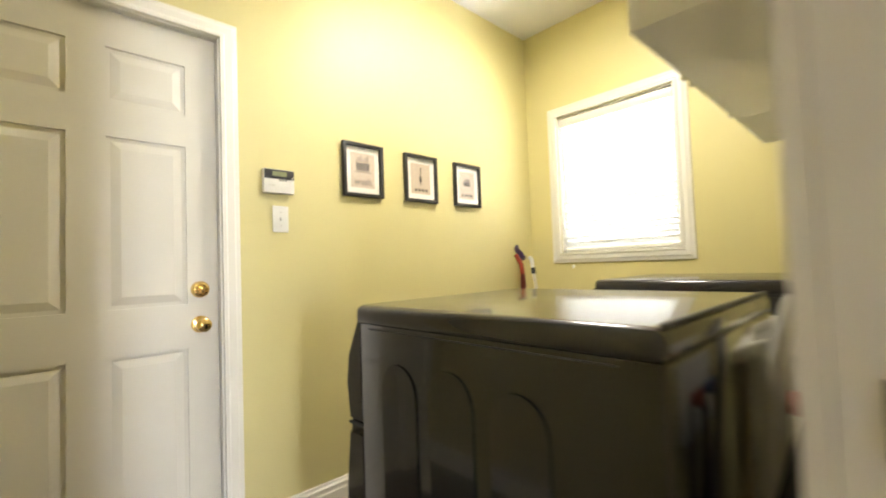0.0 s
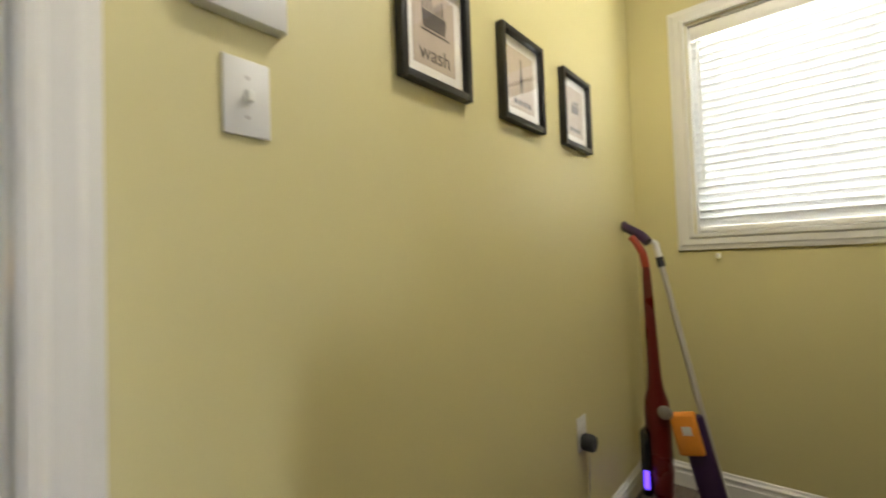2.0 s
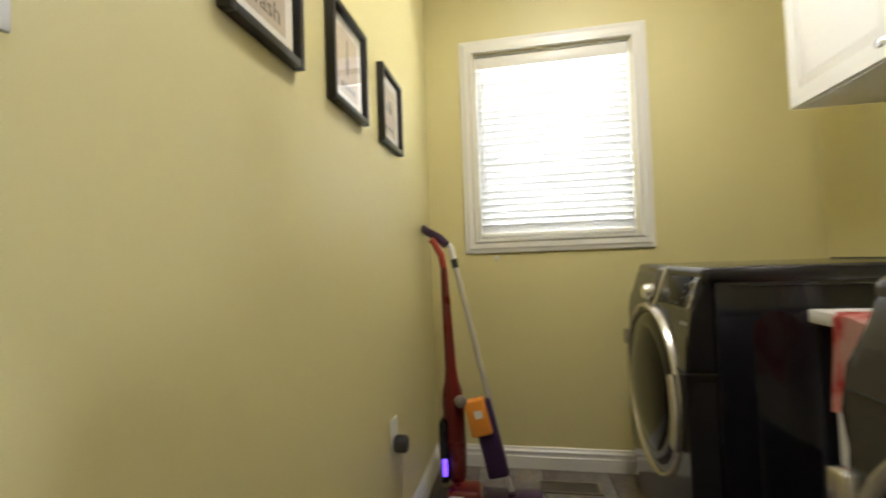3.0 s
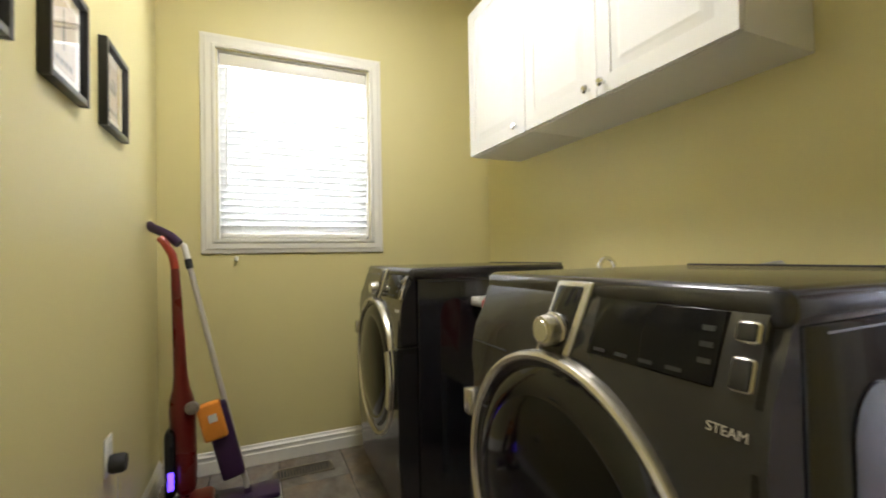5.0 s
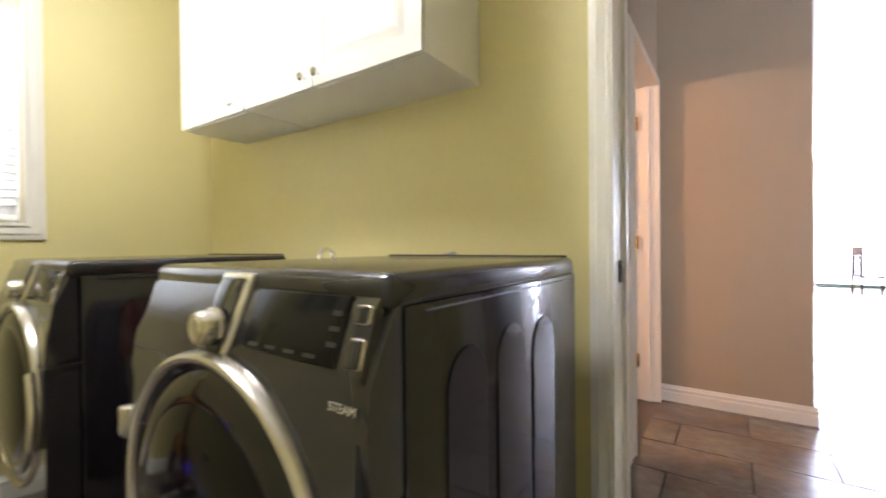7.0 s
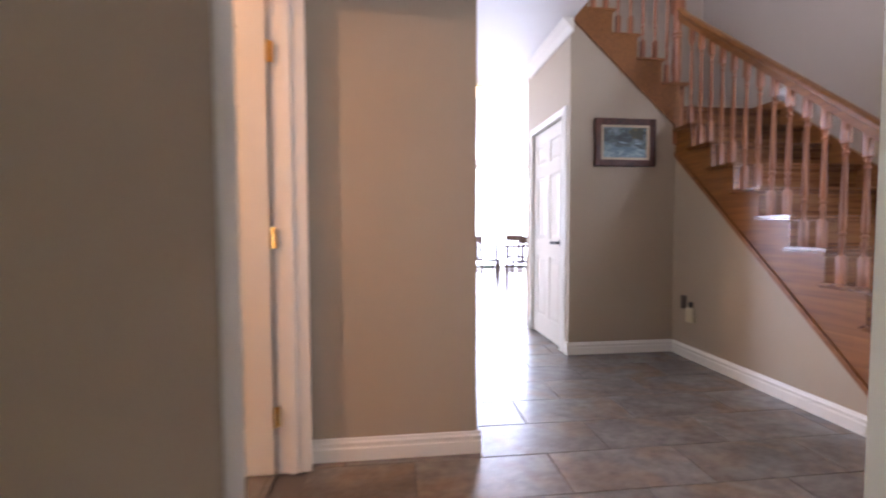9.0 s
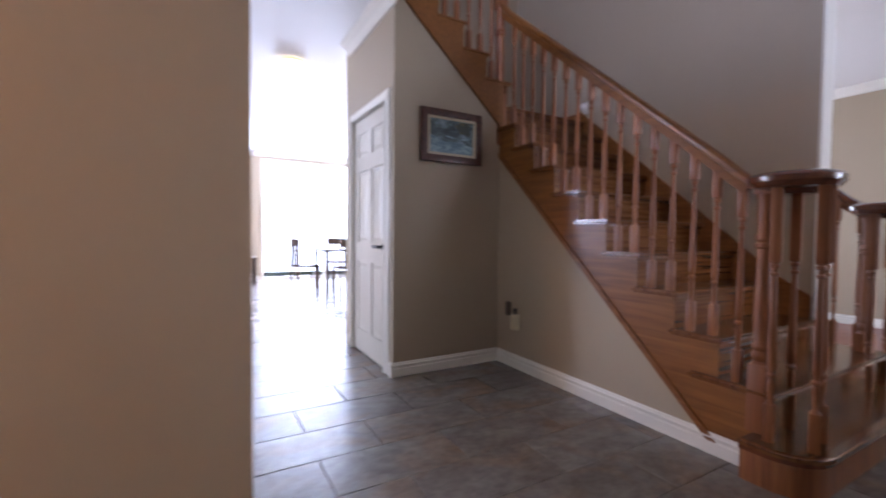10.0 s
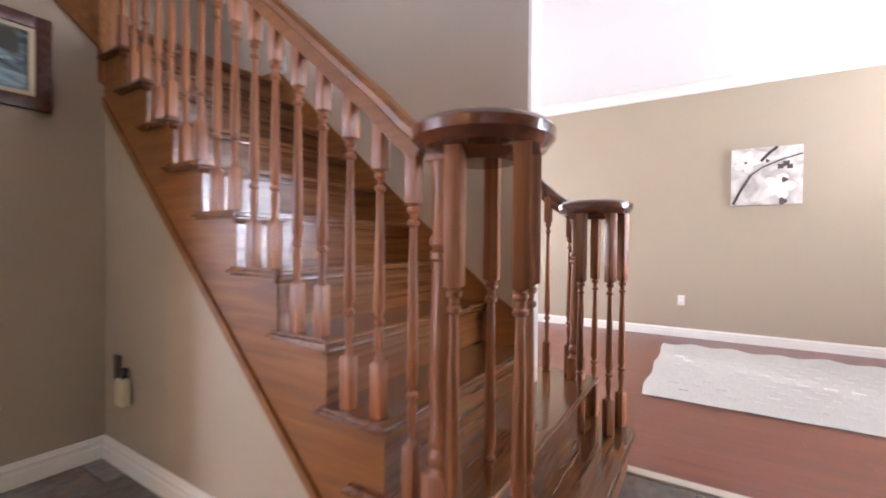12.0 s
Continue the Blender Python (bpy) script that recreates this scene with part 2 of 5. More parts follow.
PAINTINGMAT = ramp_material("oil_painting_landscape", [(0.30, (0.010, 0.014, 0.016)), (0.43, (0.045, 0.075, 0.075)), (0.55, (0.12, 0.17, 0.18)), (0.66, (0.26, 0.34, 0.38)), (0.78, (0.42, 0.48, 0.50))], 0.35, (4, 4, 9), 2.0, 1.4, 0.5)
SNOWPAINT = ramp_material("painted_river_blue", [(0.35, (0.09, 0.16, 0.19)), (0.6, (0.30, 0.42, 0.46)), (0.8, (0.55, 0.62, 0.62))], 0.4, (3, 5, 14), 2.0, 1.2, 0.4)
FOLIAGEPAINT = ramp_material("painted_olive_foliage", [(0.4, (0.03, 0.035, 0.02)), (0.6, (0.16, 0.15, 0.04)), (0.75, (0.30, 0.26, 0.08))], 0.4, (6, 8, 8), 2.0, 1.0, 0.4)
BEIGECLOTH = material("beige_upholstery", (0.50, 0.36, 0.30), 0.9, vary=0.1, scale=12, bump=0.3)
BLUECLOTH = material("blue_cushion_cloth", (0.05, 0.10, 0.30), 0.9, vary=0.1, bump=0.3)
REDRUG = ramp_material("red_patterned_rug", [(0.4, (0.30, 0.09, 0.09)), (0.55, (0.40, 0.22, 0.20)), (0.7, (0.52, 0.44, 0.40))], 0.95, (6, 6, 6), 2.0, bump=0.4)
CHAIRDARK = material("dark_stained_chair_wood", (0.05, 0.025, 0.015), 0.4, vary=0.15)
LAWN = material("lawn", (0.06, 0.10, 0.03), 0.95, vary=0.4, scale=0.8, bump=0.5)
GLASS = clear_glass("window_glass")
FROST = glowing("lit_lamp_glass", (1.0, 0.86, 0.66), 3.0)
BLIND = material("white_vinyl_slat", (0.82, 0.82, 0.80), 0.45, vary=0.02)
bt = BLIND.node_tree
tl = bt.nodes.new("ShaderNodeBsdfTranslucent")
tl.inputs["Color"].default_value = (0.85, 0.87, 0.9, 1)
ms = bt.nodes.new("ShaderNodeMixShader")
ms.inputs[0].default_value = 0.12
bt.links.new(bt.nodes["Principled BSDF"].outputs[0], ms.inputs[1])
bt.links.new(tl.outputs[0], ms.inputs[2])
bt.links.new(ms.outputs[0], bt.nodes["Material Output"].inputs["Surface"])


# ---- mesh helpers ----
def box(bm, x0, x1, y0, y1, z0, z1, bevel=0.0, segments=2):
    m = Matrix.Translation(((x0 + x1) / 2, (y0 + y1) / 2, (z0 + z1) / 2)) @ Matrix.Diagonal((abs(x1 - x0), abs(y1 - y0), abs(z1 - z0), 1))
    vs = bmesh.ops.create_cube(bm, size=1.0, matrix=m)["verts"]
    if bevel:
        es = {e for v in vs for e in v.link_edges}
        bmesh.ops.bevel(bm, geom=list(es), offset=bevel, segments=segments, affect="EDGES", profile=0.5)
    return bm


def boxes(*rows, bevel=0.0):
    bm = bmesh.new()
    for r in rows:
        box(bm, *r, bevel=bevel)
    return bm


def lathe(bm, profile, steps=20, centre=(0, 0, 0), axis="z", cap=True):
    """Turns (radius, height) rows round an axis through centre."""
    rings = []
    for r, h in profile:
        ring = []
        for s in range(steps):
            a = 2 * math.pi * s / steps
            p = (r * math.cos(a), r * math.sin(a), h)
            if axis == "x":
                p = (p[2], p[0], p[1])
            elif axis == "y":
                p = (p[1], p[2], p[0])
            ring.append(bm.verts.new((centre[0] + p[0], centre[1] + p[1], centre[2] + p[2])))
        rings.append(ring)
    for a, b in zip(rings, rings[1:]):
        for s in range(steps):
            bm.faces.new((a[s], a[(s + 1) % steps], b[(s + 1) % steps], b[s]))
    if cap:
        bm.faces.new(rings[0][::-1])
        bm.faces.new(rings[-1])
    return bm


def extrude_poly(bm, points, axis, a, b):
    """A flat outline of points, drawn out along an axis from a to b."""
    def at(p, v):
        return {"x": (v, p[0], p[1]), "y": (p[0], v, p[1]), "z": (p[0], p[1], v)}[axis]
    lo, hi = [bm.verts.new(at(p, a)) for p in points], [bm.verts.new(at(p, b)) for p in points]
    n = len(points)
    bm.faces.new(lo[::-1])
    bm.faces.new(hi)
    for i in range(n):
        bm.faces.new((lo[i], lo[(i + 1) % n], hi[(i + 1) % n], hi[i]))
    return bm


def sweep(bm, path, profile, up=(0, 0, 1)):
    """A closed profile of (side, height) drawn along a path of points."""
    path = [Vector(p) for p in path]
    rings = []
    for i, p in enumerate(path):
        d = (path[min(i + 1, len(path) - 1)] - path[max(i - 1, 0)]).normalized()
        side = d.cross(Vector(up)).normalized()
        high = side.cross(d).normalized()
        rings.append([bm.verts.new(p + side * s + high * h) for s, h in profile])
    n = len(profile)
    for a, b in zip(rings, rings[1:]):
        for k in range(n):
            bm.faces.new((a[k], a[(k + 1) % n], b[(k + 1) % n], b[k]))
    bm.faces.new(rings[0][::-1])
    bm.faces.new(rings[-1])
    return bm


def tube(bm, path, radius, sides=10):
    return sweep(bm, path, [(radius * math.cos(2 * math.pi * k / sides), radius * math.sin(2 * math.pi * k / sides)) for k in range(sides)])


def mesh_of(name, bm, mat, smooth=False):
    bmesh.ops.recalc_face_normals(bm, faces=bm.faces)
    me = bpy.data.meshes.new(name)
    bm.to_mesh(me)
    bm.free()
    me.materials.append(mat)
    if smooth:
        me.polygons.foreach_set("use_smooth", [True] * len(me.polygons))
        me.set_sharp_from_angle(angle=radians(35))
    return me


def part(name, bm, mat, parent, label="", smooth=True):
    ob = new(name, mesh_of(name, bm, mat, smooth))
    ob.parent = parent
    if label:
        ob["label"] = label
    return ob


def thing(name, m, label, category, group=""):
    ob = new(name)
    ob.empty_display_size = 0.1
    ob.matrix_basis = m
    return tagged(ob, label, category, group)


def structure(name, bm, mat, label, category="", smooth=False):
    return tagged(new(name, mesh_of(name, bm, mat, smooth)), label, category or name.split("_")[0], kind="structure")


# ---- the setting ----
PX, WY, CX, HX = -2.18, 2.52, -0.385, -0.24      # picture wall, window wall, cabinet wall, its hall side
LOW = 2.76                                        # ceilings
DLOW = 2.87                                       # dining room ceiling
TALL = 5.2                                        # stairwell
STY = -2.285                                      # wall under the stair
CLX, CLY = 2.91, -1.345                           # closet corner

structure("ground", boxes((-40, 60, -45, 45, -0.30, -0.16)), LAWN, "mown lawn round the house")
structure("floor_base", boxes((-2.5, 11.0, -3.53, 3.4, -0.15, -0.012)), GROUT, "dark grey grout between the floor tiles", "floor")
structure("floor_dining_base", boxes((-3.4, 4.3, -7.3, -3.53, -0.15, -0.014)), GROUT, "dark subfloor under the wood boards", "floor")

# laundry
structure("wall_pictures", boxes((PX - 0.14, PX, -0.74, -0.445, 0, LOW), (PX - 0.14, PX, 0.401, WY, 0, LOW), (PX - 0.14, PX, -0.445, 0.401, 2.045, LOW)), YELLOW, "yellow painted laundry wall with the garage door")
structure("wall_window", boxes((PX - 0.14, -1.925, WY, WY + 0.16, 0, LOW), (-1.165, HX, WY, WY + 0.16, 0, LOW), (-1.925, -1.165, WY, WY + 0.16, 0, 1.135), (-1.925, -1.165, WY, WY + 0.16, 2.085, LOW)), YELLOW, "yellow painted laundry wall with a window")
structure("wall_cabinets", boxes((CX, -0.312, 0.37, WY, 0, LOW), (CX, -0.312, -0.62, -0.26, 0, LOW), (CX, -0.312, -0.26, 0.37, 2.045, LOW)), YELLOW, "yellow painted laundry wall behind the machines")
structure("wall_laundry_end", boxes((PX, CX, -0.74, -0.62, 0, LOW)), YELLOW, "yellow painted end wall of the laundry")
structure("ceiling_laundry", boxes((PX - 0.14, HX, -0.74, WY + 0.16, LOW, LOW + 0.1)), CEILING, "white laundry ceiling")

# hall and powder room
structure("wall_hall_west", boxes((-0.312, HX, 0.37, 2.68, 0, LOW), (-0.312, HX, -0.90, -0.26, 0, LOW), (-0.312, HX, -0.26, 0.37, 2.045, LOW)), TAN, "tan painted hall wall round the laundry doorway")
structure("wall_powder", boxes((HX, 0.565, 0.495, 0.615, 0, LOW), (1.40, 1.464, 0.495, 0.615, 0, LOW), (0.565, 1.40, 0.495, 0.615, 2.045, LOW)), TAN, "tan painted hall wall with the powder room doorway")
structure("wall_hall_east", boxes((1.464, 1.584, -0.28, 2.60, 0, LOW)), TAN, "tan painted wall end beside the family room")
structure("wall_powder_end", boxes((HX, 1.464, 2.48, 2.60, 0, LOW)), TAN, "tan painted powder room wall")
structure("ceiling_hall", boxes((HX, 1.584, CLY, 2.60, LOW, LOW + 0.22)), CEILING, "white hall ceiling")

# family room
structure("wall_family_north", boxes((1.584, 6.5, 3.2, 3.35, 0, LOW), (9.5, 10.0, 3.2, 3.35, 0, LOW), (6.5, 9.5, 3.2, 3.35, 0, 0.6), (6.5, 9.5, 3.2, 3.35, 2.3, LOW)), TAN, "tan painted family room wall with an added unseen window")
structure("wall_family_return", boxes((1.584, 1.70, 2.60, 3.2, 0, LOW)), TAN, "tan painted family room wall")
structure("wall_family_east", boxes((9.9, 10.05, -1.25, 3.35, 0, LOW), (9.9, 10.05, -4.1, -3.95, 0, LOW), (9.9, 10.05, -3.95, -1.25, 2.62, LOW)), TAN, "tan painted far wall with a patio door opening")
structure("wall_family_south", boxes((4.05, 10.05, -4.25, -4.10, 0, LOW)), TAN, "tan painted kitchen wall")
structure("wall_closet_back", boxes((3.95, 4.05, -4.25, CLY, 0, LOW)), TAN, "tan painted wall behind the stairs")
structure("ceiling_family", boxes((1.584, 10.05, CLY, 3.35, LOW, LOW + 0.22), (3.95, 10.05, -4.25, CLY, LOW, LOW + 0.22)), CEILING, "white family room ceiling")

# under-stair closet and foyer
SL = 0.868
structure("wall_under_stair", extrude_poly(bmesh.new(), [(1.06, 0.0), (CLX, 0.0), (CLX, 0.07 + SL * (CLX - 1.06)), (1.06, 0.07)], "y", STY - 0.10, STY), TAN, "tan painted wall below the sloping stair")
structure("wall_painting", extrude_poly(bmesh.new(), [(STY, 0.0), (CLY, 0.0), (CLY, 3.02), (-1.42, 2.95), (STY, 2.16)], "x", CLX, CLX + 0.10), TAN, "tan painted wall with a framed painting")
structure("wall_closet", boxes((CLX + 0.10, 3.03, CLY - 0.1, CLY, 0, LOW), (3.85, 3.95, CLY - 0.1, CLY, 0, LOW), (3.03, 3.85, CLY - 0.1, CLY, 2.045, LOW)), TAN, "tan painted wall round the closet door")
structure("wall_stair_far", boxes((1.175, 4.05, -3.40, -3.29, 0, TALL)), TAN, "tall tan painted wall along the stair")
structure("wall_stair_end", boxes((3.94, 4.05, -3.29, 0.6, LOW + 0.221, TALL), (3.94, 3.949, -3.29, CLY - 0.1, 1.0, LOW + 0.221)), TAN, "tall tan painted wall above the landing")
structure("wall_foyer_header", boxes((-2.4, 1.175, -3.40, -3.29, 2.47, TALL)), TAN, "tan painted wall above the dining room opening")
structure("wall_foyer_front", boxes((-2.55, -2.4, -3.40, -0.78, 0, TALL), (-2.55, -2.4, -0.78, 0.6, LOW + 0.12, TALL)), TAN, "tall tan painted front wall")
structure("wall_foyer_north", boxes((-2.4, -0.312, -0.90, -0.78, 0, LOW)), TAN, "tan painted foyer wall")
structure("wall_upper", boxes((-2.4, -0.4, 0.6, 0.72, LOW + 0.22, TALL), (1.6, 4.05, 0.6, 0.72, LOW + 0.22, TALL), (-0.4, 1.6, 0.6, 0.72, LOW + 0.22, 3.5), (-0.4, 1.6, 0.6, 0.72, 5.0, TALL)), TAN, "tan painted upper hall wall")
structure("floor_upper", boxes((-2.4, HX, -0.90, 0.6, LOW + 0.12, LOW + 0.22)), CEILING, "upper hall floor slab")
structure("ceiling_stairwell", boxes((-2.55, 4.05, -3.40, 0.72, TALL, TALL + 0.1)), CEILING, "white ceiling above the stairwell")

# dining room
structure("wall_dining_far", boxes((-3.2, 4.2, -7.15, -7.0, 0, DLOW)), TAN, "tan painted dining room wall with a canvas")
structure("wall_dining_west", boxes((-3.2, -3.05, -7.0, -6.8, 0, DLOW), (-3.2, -3.05, -4.4, -3.53, 0, DLOW), (-3.2, -3.05, -6.8, -4.4, 0, 0.6), (-3.2, -3.05, -6.8, -4.4, 2.25, DLOW)), TAN, "tan painted dining room wall with a wide window")
structure("wall_dining_east", boxes((4.05, 4.2, -7.0, -6.3, 0, DLOW), (4.05, 4.2, -4.4, -3.40, 0, DLOW), (4.05, 4.2, -6.3, -4.4, 0, 0.6), (4.05, 4.2, -6.3, -4.4, 2.25, DLOW)), TAN, "tan painted dining room wall")
structure("wall_dining_front", boxes((-3.2, -2.55, -3.53, -3.40, 0, DLOW)), TAN, "tan painted dining room wall")
structure("ceiling_dining", boxes((-3.2, 4.2, -7.15, -3.40, DLOW, DLOW + 0.1)), CEILING, "white dining room ceiling")


# ---- trim ----
BASE = [(0, 0), (0.016, 0), (0.016, 0.058), (0.012, 0.063), (0.012, 0.074), (0.0145, 0.078), (0.0145, 0.084), (0.008, 0.091), (0.005, 0.101), (0, 0.104)]
CASE = [(0, 0), (0.022, 0), (0.022, 0.012), (0.016, 0.020), (0.016, 0.045), (0.012, 0.052), (0.009, 0.068), (0, 0.070)]


def baseboard(a, b, out):
    """Moulded board from a to b on the floor; out: unit step away from the wall."""
    bm = bmesh.new()
    n = Vector((out[0], out[1], 0))
    ends = []
    for p in (Vector((*a, 0.001)), Vector((*b, 0.001))):
        ends.append([bm.verts.new(p + n * (s + 0.001) + Vector((0, 0, h))) for s, h in BASE])
    k = len(BASE)
    for i in range(k):
        bm.faces.new((ends[0][i], ends[0][(i + 1) % k], ends[1][(i + 1) % k], ends[1][i]))
    bm.faces.new(ends[0])
    bm.faces.new(ends[1][::-1])
    return structure("baseboard", bm, WHITE, "white moulded baseboard along the wall", "baseboard")


for a, b, n in [((PX, 0.475), (PX, WY), (1, 0)), ((PX + 0.018, WY), (CX, WY), (0, -1)), ((CX, 0.46), (CX, WY - 0.018), (-1, 0)), ((PX, -0.62), (CX, -0.62), (0, 1)),
                ((HX, 0.495), (0.505, 0.495), (0, -1)), ((1.464, 0.49), (1.464, -0.298), (-1, 0)), ((1.464, -0.28), (1.602, -0.28), (0, -1)),
                ((CLX, CLY + 0.018), (CLX, STY), (-1, 0)), ((1.06, STY), (CLX - 0.018, STY), (0, 1)), ((CLX, CLY), (2.955, CLY), (0, 1)), ((3.925, CLY), (3.95, CLY), (0, 1)),
                ((HX, -0.32), (HX, -0.9), (1, 0)), ((-3.0, -7.0), (4.0, -7.0), (0, 1)), ((1.3, -3.40), (4.0, -3.40), (0, -1)), ((4.05, -7.0), (4.05, -3.45), (-1, 0)),
                ((9.9, -1.2), (9.9, 3.2), (-1, 0)), ((1.584, -0.28), (1.584, 2.6), (1, 0))]:
    baseboard(a, b, n)


def casing(name, axis, plane, out, lo, hi, top, label, bottom=None):
    """Moulded casing round an opening in the wall axis = plane: legs and head (and apron when bottom is given)."""
    ob = tagged(new(name), label, "casing", kind="structure")

    def piece(part_name, p, q, inward):
        bm = bmesh.new()
        rows = []
        for end, mitre in ((p, -1), (q, 1)):
            ring = []
            for depth, across in CASE:
                u = end[0] + inward[0] * -across + (mitre * across * (1 if inward[0] == 0 else 0))
                w = end[1] + inward[1] * -across + (mitre * across * (1 if inward[1] == 0 else 0))
                if part_name == "leg" and mitre == -1 and bottom is None:
                    w = end[1]
                d = plane + out * (depth + 0.001)
                ring.append(bm.verts.new((d, u, w) if axis == "x" else (u, d, w)))
            rows.append(ring)
        k = len(CASE)
        for i in range(k):
            bm.faces.new((rows[0][i], rows[0][(i + 1) % k], rows[1][(i + 1) % k], rows[1][i]))
        bm.faces.new(rows[0])
        bm.faces.new(rows[1][::-1])
        part(part_name, bm, WHITE, ob, smooth=False)

    b = 0.001 if bottom is None else bottom
    piece("leg", (lo, b), (lo, top), (1, 0))
    piece("leg", (hi, b), (hi, top), (-1, 0))
    piece("head", (lo, top), (hi, top), (0, -1))
    if bottom is not None:
        piece("apron", (lo, bottom), (hi, bottom), (0, 1))
    return ob


casing("casing_garage_door", "x", PX, 1, -0.435, 0.391, 2.035, "white moulded casing round the garage door")
casing("casing_laundry_inside", "x", CX, -1, -0.245, 0.355, 2.03, "white moulded casing of the laundry doorway")
casing("casing_laundry_outside", "x", HX, 1, -0.245, 0.355, 2.03, "white moulded casing of the laundry doorway")
casing("casing_powder", "y", 0.495, -1, 0.580, 1.385, 2.03, "white moulded casing of the powder room doorway")
casing("casing_closet", "y", CLY, 1, 3.045, 3.835, 2.03, "white moulded casing of the closet door")
casing("casing_window", "y", WY, -1, -1.93, -1.16, 2.09, "white moulded window casing", bottom=1.135)


def jamb(name, rows, label):
    """Lining of a doorway: one board for each row."""
    ob = tagged(new(name), label, "jamb", kind="structure")
    for r in rows:
        part("board", boxes(r), WHITE, ob, smooth=False)
    return ob


jamb("jamb_laundry", [(CX, HX, 0.355, 0.370, 0, 2.03), (CX, HX, -0.260, -0.245, 0, 2.03), (CX, HX, -0.260, 0.370, 2.03, 2.045), (CX + 0.085, CX + 0.12, 0.343, 0.355, 0, 2.03), (CX + 0.085, CX + 0.12, -0.245, -0.233, 0, 2.03)], "white painted laundry door jamb with a stop")
jamb("jamb_powder", [(0.565, 0.580, 0.495, 0.615, 0, 2.03), (1.385, 1.400, 0.495, 0.615, 0, 2.03), (0.565, 1.400, 0.495, 0.615, 2.03, 2.045), (1.373, 1.385, 0.53, 0.565, 0, 2.03)], "white painted powder room door jamb")
jamb("jamb_closet", [(3.030, 3.045, CLY - 0.1, CLY, 0, 2.03), (3.835, 3.850, CLY - 0.1, CLY, 0, 2.03), (3.030, 3.850, CLY - 0.1, CLY, 2.03, 2.045)], "white painted closet door jamb")
jamb("jamb_garage", [(PX - 0.14, PX, 0.386, 0.401, 0, 2.035), (PX - 0.14, PX, -0.445, -0.430, 0, 2.035), (PX - 0.14, PX, -0.445, 0.401, 2.033, 2.045)], "white painted garage door jamb")
structure("trim_dining_jamb", boxes((1.160, 1.1745, -3.412, -3.278, 0.0, 2.44)), WHITE, "white painted trim on the wall end", "trim")
structure("trim_dining_head", boxes((-2.4, 1.1745, -3.412, -3.278, 2.44, 2.469)), WHITE, "white painted head trim above the opening", "trim")
structure("trim_threshold", boxes((-2.4, 1.17, -3.565, -3.505, -0.012, 0.010), bevel=0.003), material("pale_threshold_wood", (0.55, 0.50, 0.42), 0.4), "pale threshold strip between tile and wood floor", "threshold")


def crown(a, b, out, z, depth=0.09):
    prof = [(0, 0), (depth, 0), (depth, -0.012), (depth * 0.8, -0.03), (depth * 0.45, -0.055), (depth * 0.2, -0.085), (0.014, -0.092), (0.014, -0.105), (0, -0.105)]
    bm = bmesh.new()
    n = Vector((*out, 0))
    ends = [[bm.verts.new(Vector((*p, z - 0.001)) + n * (s + 0.001) + Vector((0, 0, h))) for s, h in prof] for p in (a, b)]
    k = len(prof)
    for i in range(k):
        bm.faces.new((ends[0][i], ends[0][(i + 1) % k], ends[1][(i + 1) % k], ends[1][i]))
    bm.faces.new(ends[0])
    bm.faces.new(ends[1][::-1])
    return structure("trim_crown", bm, WHITE, "white crown moulding below the ceiling", "crown moulding")


crown((-3.05, -7.0), (4.05, -7.0), (0, 1), DLOW)
crown((CLX - 0.06, CLY), (3.95, CLY), (0, 1), LOW)
crown((9.9, 3.2), (9.9, -4.1), (-1, 0), LOW)


# ---- doors ----
def panel_door(name, m, width, height, label, hardware="none", thick=0.035, hinges=False):
    """A six-panel door: local x along its width from 0, local -y its shown face, z up."""
    d = thing(name, m, label, "door")
    d["kind"] = "structure"
    part("slab", boxes((0, width, 0.0085, thick - 0.0085, 0.008, height)), DOORWHITE, d, smooth=False)
    st, mid = 0.108 * width / 0.81, 0.105 * width / 0.81
    pw = (width - 2 * st - mid) / 2
    cols = [(st, st + pw), (width - st - pw, width - st)]
    rows = [(0.20, 0.80), (0.965, 1.575), (1.70, 1.895)]
    for face in (0, 1):
        y0, y1 = (0.0, 0.009) if face == 0 else (thick - 0.009, thick)
        rails = [(0, st, 0.008, height), (width - st, width, 0.008, height), (cols[0][1], cols[1][0], 0.008, height)]
        for c0, c1 in cols:
            zs = [0.008] + [v for r in rows for v in r] + [height]
            for k in range(0, len(zs), 2):
                rails.append((c0, c1, zs[k], zs[k + 1]))
        bm = bmesh.new()
        for x0, x1, z0, z1 in rails:
            box(bm, x0, x1, y0, y1, z0, z1)
        part("stiles_and_rails", bm, DOORWHITE, d, smooth=False)
    for c0, c1 in cols:
        for r0, r1 in rows:
            bm = bmesh.new()
            e, o = 0.014, 0.042
            for sgn, base in ((-1, 0.0085), (1, thick - 0.0085)):
                a = [bm.verts.new(p) for p in ((c0 + e, base, r0 + e), (c1 - e, base, r0 + e), (c1 - e, base, r1 - e), (c0 + e, base, r1 - e))]
                b = [bm.verts.new(p) for p in ((c0 + o, base + sgn * 0.0075, r0 + o), (c1 - o, base + sgn * 0.0075, r0 + o), (c1 - o, base + sgn * 0.0075, r1 - o), (c0 + o, base + sgn * 0.0075, r1 - o))]
                bm.faces.new(b)
                for i in range(4):
                    bm.faces.new((a[i], a[(i + 1) % 4], b[(i + 1) % 4], b[i]))
            part("panel", bm, DOORWHITE, d, smooth=False)
    return d


